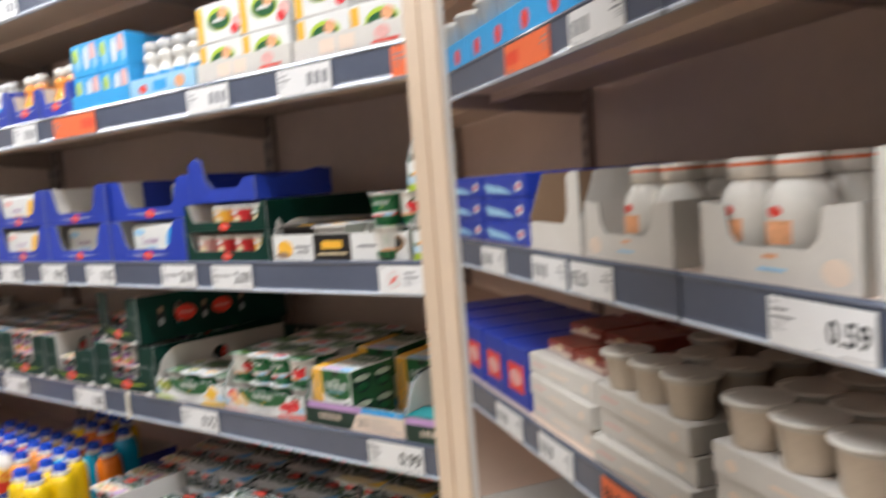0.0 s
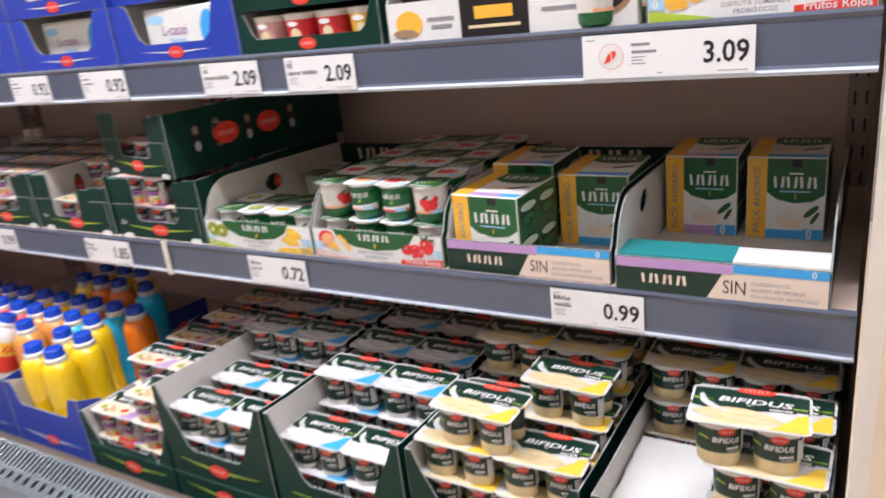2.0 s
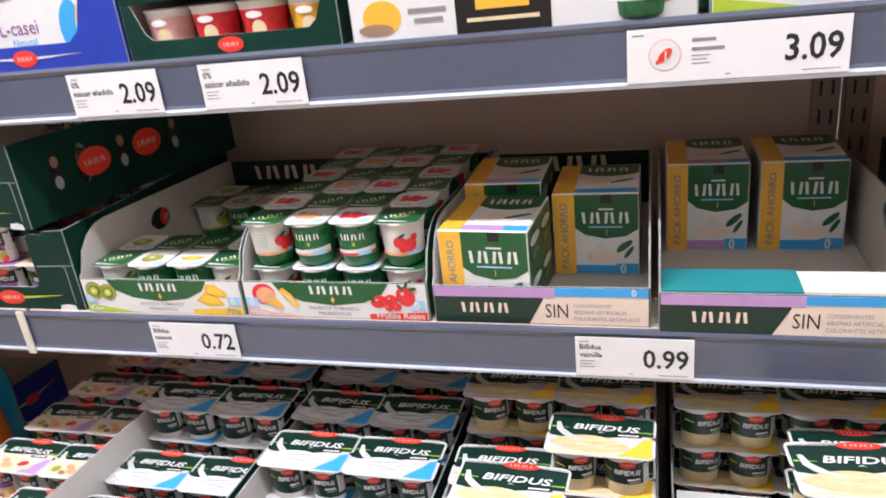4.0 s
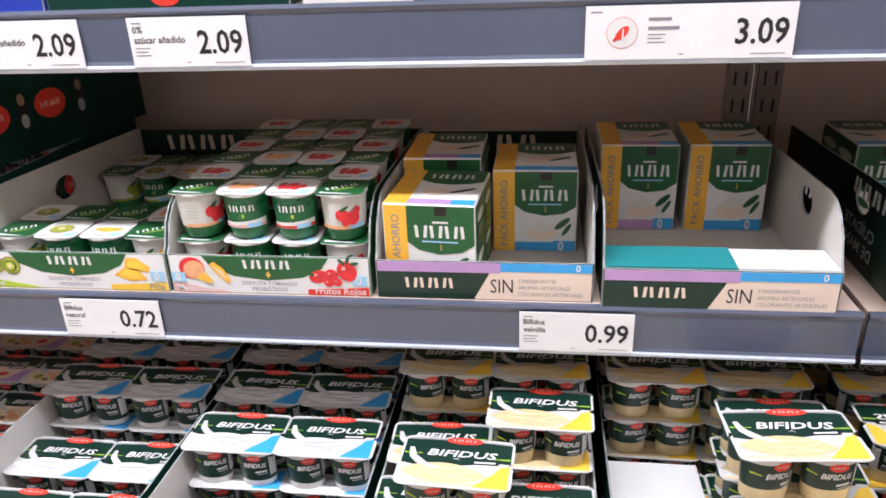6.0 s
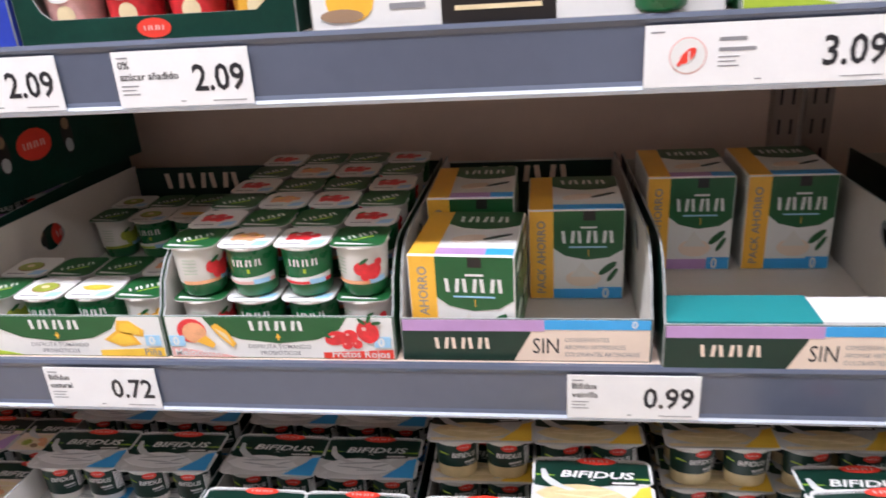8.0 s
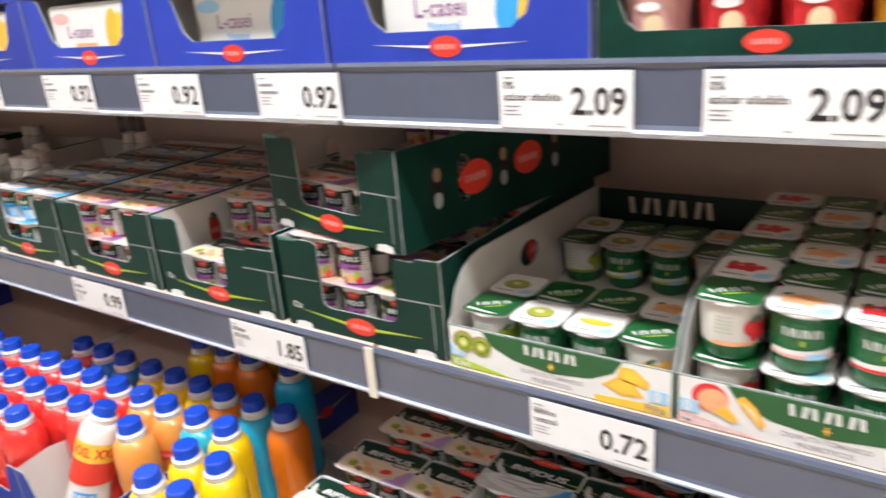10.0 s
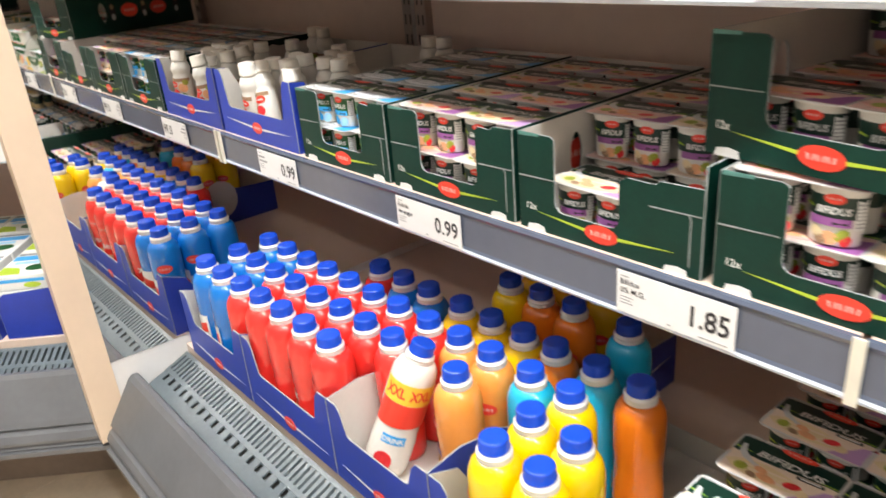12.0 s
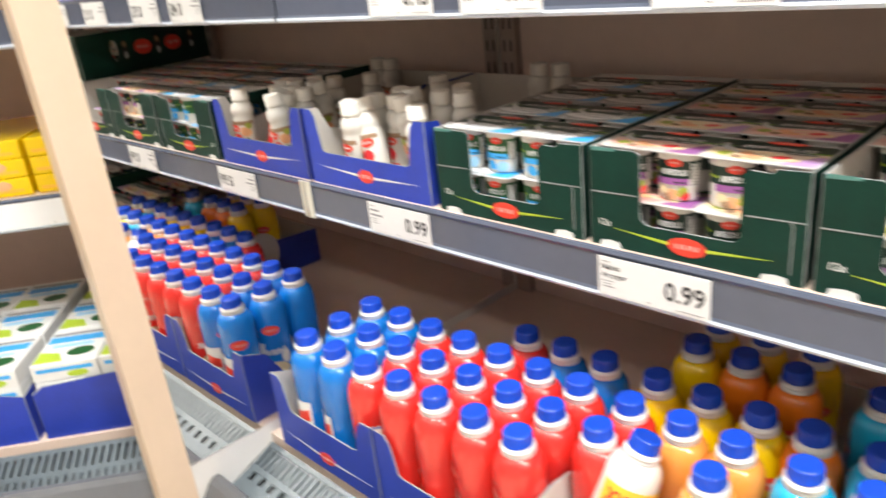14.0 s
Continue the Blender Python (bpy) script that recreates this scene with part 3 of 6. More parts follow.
def green_front(w, h, low=0.036):
    def art(a):
        z = 0.0014
        a.prism([(0.03, 0.026), (w / 2, 0.015), (w - 0.03, 0.024), (w / 2, 0.020)], z, z + 0.0003, LIME, FRONT)
        oval_logo(a, w / 2, 0.019, 0.024, 0.0115)
        for x in (0.012, w - 0.045):
            a.prism([(x, -0.001), (x + 0.031, -0.001), (x + 0.029, 0.007), (x + 0.017, 0.009), (x + 0.003, 0.007)], z, z + 0.0006, WHITE, FRONT)
        a.text("12x", 0.012, 0.013, h * 0.22, z, WHITE, FRONT, bold=0.012)
        # creased flap: a folded line that turns down in a rounded corner beside the opening
        f = h * 0.56
        for x0, x1, s in ((0.001, 0.064, 1), (w - 0.064, w - 0.001, -1)):
            e = x1 if s > 0 else x0
            a.prism([(x0, f - 0.0008), (x1, f + 0.0006), (x1, f + 0.0016), (x0, f + 0.0007)], z, z + 0.0005, WORN, FRONT)
            if s < 0:
                a.prism([(e + 0.050, 0.012), (e + 0.0512, 0.012), (e + 0.0512, f - 0.004), (e + 0.0485, f + 0.0005), (e + 0.0475, f - 0.0004), (e + 0.050, f - 0.005)], z, z + 0.0005, WORN, FRONT)
        a.prism([(0.002, h - 0.0035), (0.034, h - 0.0025), (0.034, h + 0.0008), (0.002, h + 0.0012)], z - 0.001, z + 0.0002, GREEN_EDGE, FRONT)
    return art


def green_side(a, M):
    for y, z in ((0.130, 0.064), (0.236, 0.066)):
        a.oval(y, z, 0.030, 0.022, 0.0, RED, M)
        a.word(0.040, 0.009, y - 0.020, z - 0.0045, 0.0005, PINK, M, n=7)
    # hand slots as flat black ovals: painted dark inside, blobs for the goods behind
    for y in (0.062, 0.184, 0.296):
        a.prism(circle(y, 0.066, 0.0105, 0.029, 16), 0.0, 0.0004, BLACK, M)
        a.oval(y, 0.050, 0.0070, 0.0100, 0.0005, PRINT_GREY, M, t=0.0003)
        a.oval(y, 0.081, 0.0065, 0.0085, 0.0005, KRAFT, M, t=0.0003)


def green_tray(x, z=0.8935, h=0.125, y=0.012, w=0.257, d=0.44, M=None, label="dark green carton tray of yogurt packs with cut-away front", right=None):
    side = [(0, 0), (d, 0), (d, h), (0, h)]
    return tray("carton_tray", label, M or T((x, y, z)), w, d, notch(w, h, 0.058 if right else 0.068, 0.031 if right else 0.036, right=right, drop=0.024 if right else 0.0), side, h, GREEN_BOARD,
                art=green_front(w, h), side_art=green_side, hole=circle(0.11, h * 0.55, 0.012, 0.03), group="green carton trays")


# ---- yogurt packs ----
def cup_mesh(r=0.028, h=0.066, low=CUP, band=DGREEN, accent=PURPLE, foot=None):
    """A tapered cup with a white rim, a dark sleeve band and a pale foot, and its sleeve print."""
    foot = foot or low
    b0 = 0.47 if accent is PURPLE else (0.30 if foot is not low else 0.17) if accent is BLACK else 0.34
    s = Shape()
    s.lathe([(r * 0.80, 0, foot), (r * 0.84, h * 0.03, foot), (r * 0.875, h * b0, band), (r * 0.935, h * 0.84, low), (r * 0.95, h * 0.93, low), (r * 1.02, h * 0.95, low), (r * 1.02, h, low)], low, n=18)
    body, s = s, Shape()
    s.wrap([(r * 0.9 * x, y) for x, y in circle(0, h * 0.80, 0.40, 0.0050)], r * 0.955, RED)
    s.wrap_text("BIFIDUS", 0.0094, h * 0.55, r * 0.945, WHITE, bold=0.025, shear=0.2)
    s.wrap_word(0.013, 0.002, -0.0065, h * 0.785, r * 0.962, PINK, n=5)
    s.wrap([(-0.034, h * 0.62), (-0.020, h * 0.60), (-0.020, h * 0.625), (-0.034, h * 0.66)], r * 0.940, LIME)
    if accent is BLACK:
        s.wrap([(0.000, h * 0.40), (0.016, h * 0.42), (0.016, h * 0.46), (0.000, h * 0.44)], r * 0.930, WHITE)
        s.wrap([(0.002, h * 0.34), (0.017, h * 0.36), (0.017, h * 0.385), (0.002, h * 0.365)], r * 0.925, PRINT_GREY)
    else:
        s.wrap([(-0.024, h * 0.34), (0.018, h * 0.34), (0.018, h * 0.48), (-0.024, h * 0.48)], r * 0.928, accent)
        s.wrap([(0.000, h * 0.37), (0.014, h * 0.37), (0.014, h * 0.42), (0.000, h * 0.42)], r * 0.933, BLACK)
        for x, y, q, m in ((-0.014, 0.20, 0.006, CREAM), (-0.002, 0.14, 0.007, PEACH), (0.010, 0.20, 0.006, KIWI), (-0.010, 0.10, 0.005, KRAFT), (0.014, 0.11, 0.005, BERRY)) if accent is PURPLE else ((-0.010, 0.18, 0.007, SKY), (0.008, 0.16, 0.008, PALEBLUE)):
            s.wrap(circle(x, h * y, q * 1.3, q, 8, x * 50), r * 0.895 + 0.0004, m)
    s.wrap([(0.021, h * 0.3), (0.036, h * 0.3), (0.036, h * 0.8), (0.021, h * 0.8)], r * 0.942, WHITE)
    for k in range(7):
        s.wrap([(0.0225, h * (0.34 + 0.062 * k)), (0.0345, h * (0.34 + 0.062 * k)), (0.0345, h * (0.365 + 0.062 * k)), (0.0225, h * (0.365 + 0.062 * k))], r * 0.948, GREYINK)
    return body, s


def bifidus_lid(flavour, s=0.130):
    """Square foil lid for four cups with printed art; reads from the front."""
    a = Shape()
    k = s / 2
    outline = []
    for cx, cy, a0 in ((k - 0.012, -k + 0.012, -90), (k - 0.012, k - 0.012, 0), (-k + 0.012, k - 0.012, 90), (-k + 0.012, -k + 0.012, 180)):
        outline += [(cx + 0.012 * math.cos(radians(a0 + b)), cy + 0.012 * math.sin(radians(a0 + b))) for b in (0, 30, 60, 90)]
        if a0 == -90:
            outline += [(k, -0.008), (k - 0.006, 0), (k, 0.008)]
        if a0 == 90:
            outline += [(-k, 0.008), (-k + 0.006, 0), (-k, -0.008)]
    foil = Shape().prism(outline, -0.0012, 0, FOIL)
    z, e = 0.0003, 0.0003
    top, mid = k - 0.009, -0.004
    dark, corner, food = {"natural": (DGREEN, SKY, YOG), "vanilla": (DGREEN, YELLOW, VANILLA), "kiwi": (DGREEN, PURPLE, PINK), "peach": (DGREEN, LILAC, CREAM), "plain": (DGREEN, SKY, YOG)}[flavour]
    fruity = flavour in ("kiwi", "peach")
    if fruity:
        a.rect(-k + 0.004, k - 0.004, -k + 0.004, 0.012, 0.0, PALEPINK if flavour == "kiwi" else SAND, t=0.0001)
    edge = lambda x: (0.007 if fruity else -0.006) + (0.004 if fruity else 0.010) * math.sin(2.4 * (x / k) - 0.5)
    xs = [-k + 0.003 + (s - 0.006) * i / 10 for i in range(11)]
    a.prism([(x, edge(x)) for x in xs] + [(x, top + 0.0015 - 0.004 * (x / k) ** 2) for x in reversed(xs)], z - e + 0.0001, z, dark)
    for q, y0, y1 in ((-1, 0.012, 0.021), (1, 0.010, 0.020)):
        x0, x1 = sorted((q * (k - 0.004), q * (k - 0.026)))
        tip = x1 if q < 0 else x0
        a.prism([(x0, y0), (x1, y0 + 0.003), (x1, y0 + 0.005), (x0, y1)] if q < 0 else [(x0, y0 + 0.003), (x1, y0), (x1, y1), (x0, y0 + 0.005)], z, z + 0.0002, LGREEN)
        a.prism([(x0, y0 + 0.003), (x1, y0 + 0.0035), (x1, y0 + 0.0042), (x0, y0 + 0.0055)] if q < 0 else [(x0, y0 + 0.0035), (x1, y0 + 0.003), (x1, y0 + 0.0055), (x0, y0 + 0.0042)], z + 0.0002, z + 0.0004, LIME)
    xs = [-k + 0.005 + (s - 0.010) * i / 8 for i in range(9)]
    a.prism([(x, top + 0.0032 - 0.004 * (x / k) ** 2) for x in xs] + [(x, top + 0.0041 - 0.004 * (x / k) ** 2) for x in reversed(xs)], z, z + 0.0002, BLACK)
    a.prism([(0.022, -k + 0.005), (k - 0.004, -k + 0.005), (k - 0.004, -0.002), (0.050, -0.008), (0.044, -0.024)], z, z + 0.0002, corner)
    if flavour == "vanilla":
        a.prism([(-k + 0.005, -k + 0.005), (0.020, -k + 0.005), (0.030, -k + 0.014), (-k + 0.005, -k + 0.012)], z, z + 0.0002, CREAM)
    bowl = [(-k + 0.004 + 0.098 * t, -0.030 + 0.027 * math.sin(math.pi * t) ** 0.7 - 0.004 * t) for t in (i / 9 for i in range(10))]
    bowl += [(-k + 0.004 + 0.098 * t, -0.030 - 0.023 * math.sin(math.pi * t) ** 0.6 - 0.003 * t) for t in (i / 9 for i in range(8, 0, -1))]
    a.prism(list(reversed(bowl)), z + 0.0002, z + 0.0005, food)
    swirl = {"vanilla": CREAM, "peach": SAND, "kiwi": CREAM}.get(flavour, PRINT_GREY)
    for cx, cy, rx, ry, tn in ((-0.010, -0.020, 0.030, 0.0022, 0.12), (-0.016, -0.034, 0.026, 0.0018, -0.15), (0.006, -0.041, 0.020, 0.0016, 0.05), (0.016, -0.027, 0.012, 0.0018, 0.5)):
        a.prism(circle(cx, cy, rx, ry, 12, tn), z + 0.0005, z + 0.0007, swirl)
    for fx, fy, fr, fm in ((-0.040, -0.034, 0.008, KIWI), (-0.008, -0.040, 0.009, PEACH), (0.020, -0.030, 0.008, BERRY), (-0.024, -0.046, 0.006, KRAFT), (-0.018, -0.024, 0.007, PEACH), (0.034, -0.040, 0.007, CREAM)) if flavour in ("peach", "kiwi") else ():
        a.prism(circle(fx, fy, fr * 1.4, fr, 10, fx * 40), z + 0.0008, z + 0.0011, fm)
    a.prism([(-k + 0.009, 0.030), (-k + 0.014, 0.031), (-k + 0.019, 0.010), (-k + 0.034, -0.010), (-k + 0.048, -0.018), (-k + 0.040, -0.022), (-k + 0.020, -0.010), (-k + 0.011, 0.006)], z + 0.0006, z + 0.0008, PRINT_WHITE)
    a.text("BIFIDUS", 0.0235, 0.006, 0.0125, z + 0.0007, WHITE, align=0.5, bold=0.022, shear=0.2, wide=0.98)
    a.prism([(0.018, -0.004), (0.049, -0.002), (0.048, 0.0065), (0.017, 0.0045)], z + 0.0005, z + 0.0006, BLACK)
    a.prism([(0.021, -0.001), (0.045, 0.0006), (0.045, 0.0044), (0.021, 0.0028)], z + 0.0007, z + 0.0008, WHITE)
    a.prism([(-0.004, 0.0045), (0.0, 0.0085), (0.004, 0.0045), (0.0, 0.0062)], z + 0.0007, z + 0.0008, WHITE)
    a.oval(0.006, top + 0.0005, 0.0215, 0.0095, z + 0.0004, RED, t=0.0003)
    a.word(0.028, 0.005, -0.008, top - 0.002, z + 0.0007, PINK, n=6)
    return foil, a


PH = 0.0595
CUPS = {"natural": cup_mesh(accent=BLACK, h=PH - 0.0015), "vanilla": cup_mesh(accent=BLACK, h=PH - 0.0015, foot=VANILLA), "kiwi": cup_mesh(accent=PURPLE, h=PH - 0.0015), "peach": cup_mesh(accent=PURPLE, h=PH - 0.0015), "plain": cup_mesh(accent=SKY, band=LGREEN, h=PH - 0.0015)}
SLIM = Matrix.Diagonal((1, 0.80, 1, 1))
PACKS = {}
LABELS = {"natural": "four joined white yogurt cups under a green and white printed lid", "vanilla": "four joined vanilla yogurt cups under a green and yellow lid",
          "kiwi": "four joined yogurt cups with pink and purple printed lid", "peach": "four joined fruit yogurt cups with peach printed lid", "plain": "four joined yogurt cups with green and blue lid"}


def bifidus_pack(flavour, M):
    if flavour not in PACKS:
        root = tagged(new("yogurt_pack"), LABELS[flavour], "yogurt pack", "yogurt four-packs")
        h = PH
        foil, ink = bifidus_lid(flavour)
        ink.obj("lid_print", foil.obj("lid", root, M=T((0, 0, h))))
        first = None
        for x in (-0.031, 0.031):
            for y in (-0.031, 0.031):
                if first is None:
                    first = CUPS[flavour][0].obj("cup", root, M=T((x, y, 0)) @ pose(0, 0, 0, 0, 0, 24))
                    sleeve = CUPS[flavour][1].obj("sleeve_print", first)
                elif y > 0 and x > 0:
                    place("cup", first.data, root, M=T((x, y, 0)))
                else:
                    place("sleeve_print", sleeve.data, place("cup", first.data, root, M=T((x, y, 0)) @ pose(0, 0, 0, 0, 0, 6 if x > 0 else 14)))
        root.matrix_basis = M @ SLIM
        PACKS[flavour] = root
        return root
    return copy_thing(PACKS[flavour], M @ SLIM)


# Small tub with a square foil lid and a printed sleeve, in joined fours.
def tub_mesh(kind):
    """White cups carry a fruit picture, green cups a white wave; all stand on a green foot."""
    s = Shape()
    r, h = 0.0285, 0.061
    white = kind in ("fruit", "kiwi", "pine")
    fruit = {"fruit": BERRY, "kiwi": KIWI, "pine": GOLD}.get(kind, BERRY)
    body = CUP if white else GREENCUP
    s.lathe([(r * 0.70, 0, GREENCUP), (r * 0.84, 0.004, GREENCUP), (r * 0.90, 0.017, body), (r * 0.97, 0.048, body), (r, h - 0.004, CUP), (r * 1.06, h - 0.003, CUP), (r * 1.06, h, CUP)], body, n=20)
    whole, s = s, Shape()
    at = lambda y: r * (0.90 + 0.07 * (y - 0.017) / 0.031) + 0.0004
    if white:
        for k in range(5):
            s.wrap([(-0.034, 0.030 + 0.004 * k), (-0.018, 0.030 + 0.004 * k), (-0.018, 0.0312 + 0.004 * k), (-0.034, 0.0312 + 0.004 * k)], at(0.045), PALEGREEN)
        for dx, dz, q in ((0.000, 0.036, 0.0085), (0.013, 0.032, 0.0095), (0.004, 0.027, 0.0055), (0.019, 0.041, 0.005)):
            s.wrap(circle(dx, dz, q, q * 0.92, turn=dx * 60), at(0.048) + 0.0004 + dx * 0.02, fruit)
        s.wrap(circle(0.003, 0.0445, 0.006, 0.0020, turn=0.5), at(0.05) + 0.0012, LGREEN)
        s.wrap([(-0.036, 0.0175), (0.024, 0.0175), (0.024, 0.0215), (-0.036, 0.0215)], at(0.030), PEACH if kind == "fruit" else fruit)
        s.wrap([(0.008, 0.0178), (0.026, 0.0178), (0.026, 0.0245), (0.008, 0.0245)], at(0.034), PALEBLUE)
    else:
        s.wrap([(-0.030, 0.0175), (0.030, 0.0175), (0.030, 0.028), (-0.030, 0.024)], at(0.030), WHITE)
        s.wrap([(-0.030, 0.0180), (0.030, 0.0180), (0.030, 0.0220), (-0.030, 0.0205)], at(0.036), BERRY if kind == "green" else PINK if kind == "gpeach" else LIME)
        s.wrap([(0.004, 0.0180), (0.022, 0.0180), (0.022, 0.0235), (0.004, 0.0235)], at(0.042), PALEBLUE)
        for k in range(7):
            lean = 0.0008 if k % 2 else -0.0008
            s.wrap([(-0.017 + k * 0.005, 0.0390), (-0.0150 + k * 0.005, 0.0390), (-0.0150 + lean + k * 0.005, 0.0470), (-0.017 + lean + k * 0.005, 0.0470)], at(0.052), WHITE)
        s.wrap([(-0.0015, 0.031), (0.0015, 0.031), (0.0015, 0.036), (-0.0015, 0.036)], at(0.048), LIME)
    return whole, s


def tub_lid(kind):
    s = Shape()
    k, c = 0.0294, 0.011
    o = []
    for cx, cy, a0 in ((k - c, -k + c, -90), (k - c, k - c, 0), (-k + c, k - c, 90), (-k + c, -k + c, 180)):
        o += [(cx + c * math.cos(radians(a0 + b)), cy + c * math.sin(radians(a0 + b))) for b in (0, 30, 60, 90)]
    green = kind in ("fruit", "kiwi", "pine")
    s.prism(o, 0, 0.0012, LGREEN if green else WHITE, edge=FOIL)
    if green:
        a = Matrix.Rotation(0.55, 4, "Z")
        s.word(0.042, 0.0085, -0.021, -0.002, 0.0012, WHITE, a, n=7)
        s.rect(-0.012, 0.012, -0.0075, -0.0062, 0.0012, LIME, a)
        s.prism([(-0.024, -0.022), (0.006, -0.0245), (0.018, -0.0235), (-0.024, -0.0175)], 0.0012, 0.0015, WHITE)
    else:
        f, g = {"green": (BERRY, BERRY), "gkiwi": (KIWI, CREAM), "gpine": (GOLD, YELLOW), "gpeach": (PEACH, GOLD)}[kind]
        if kind == "gkiwi":
            s.oval(-0.003, 0.0, 0.0165, 0.0135, 0.0012, KRAFT)
            s.oval(-0.003, 0.0, 0.0150, 0.0120, 0.0018, f)
            s.oval(-0.003, 0.0, 0.0050, 0.0040, 0.0024, g)
        elif kind == "gpine":
            s.prism([(-0.021, 0.001), (-0.012, -0.007), (0.002, -0.009), (0.014, -0.006), (0.020, 0.002), (0.008, 0.005), (-0.008, 0.006)], 0.0012, 0.0016, f)
            s.prism([(-0.016, 0.001), (0.000, -0.004), (0.015, 0.001), (0.000, 0.003)], 0.0017, 0.0019, g)
        else:
            for x, y, rx, ry, tn in ((-0.012, 0.004, 0.0085, 0.0065, 0.4), (0.001, 0.007, 0.0075, 0.0060, -0.5), (0.010, 0.002, 0.0070, 0.0055, 0.2), (-0.004, -0.003, 0.0080, 0.0055, 0.1), (0.004, -0.006, 0.0055, 0.0045, 0.9), (-0.015, -0.005, 0.0050, 0.0040, 0.3)):
                s.oval(x, y, rx, ry, 0.0012 + 0.0002 * (x > 0) + 0.0001 * (y > 0), f, turn=tn)
            s.oval(-0.008, 0.003, 0.0030, 0.0018, 0.0020, PINK if f is BERRY else g)
            s.oval(0.007, 0.005, 0.0026, 0.0016, 0.0020, PINK if f is BERRY else g)
            s.oval(-0.016, 0.011, 0.0050, 0.0020, 0.0014, LGREEN, turn=0.7)
        s.prism([(0.008, -0.024), (0.0235, -0.0225), (0.0265, -0.010), (0.012, -0.013)], 0.0012, 0.0016, PALEBLUE)
        s.rect(-0.022, 0.002, -0.0215, -0.0200, 0.0012, GREYINK)
    return s


TUBS = {}


def tub_pack(kinds, M):
    """Four joined tubs, kinds given front-left, front-right, back-left, back-right."""
    if kinds not in TUBS:
        root = tagged(new("yogurt_pack"), "four joined small yogurt tubs with green and fruit lids", "yogurt pack", "small yogurt tubs")
        for k, (x, y) in zip(kinds, ((-0.031, -0.031), (0.031, -0.031), (-0.031, 0.031), (0.031, 0.031))):
            tm, tp = tub_mesh(k)
            turned = 52 if k in ("fruit", "kiwi") and x < 0 else 8
            c = tm.obj("tub", root, M=T((x, y, 0)) @ pose(0, 0, 0, 0, 0, turned))
            tp.obj("sleeve_print", c)
            tub_lid(k).obj("lid", c, M=T((0, 0, 0.0612)) @ pose(0, 0, 0, 0, 0, -turned))
        root.matrix_basis = M
        TUBS[kinds] = root
        return root
    return copy_thing(TUBS[kinds], M)


# ---- bottles ----
NAVY = mat("navy_ink", (0.02, 0.03, 0.2), 0.5)


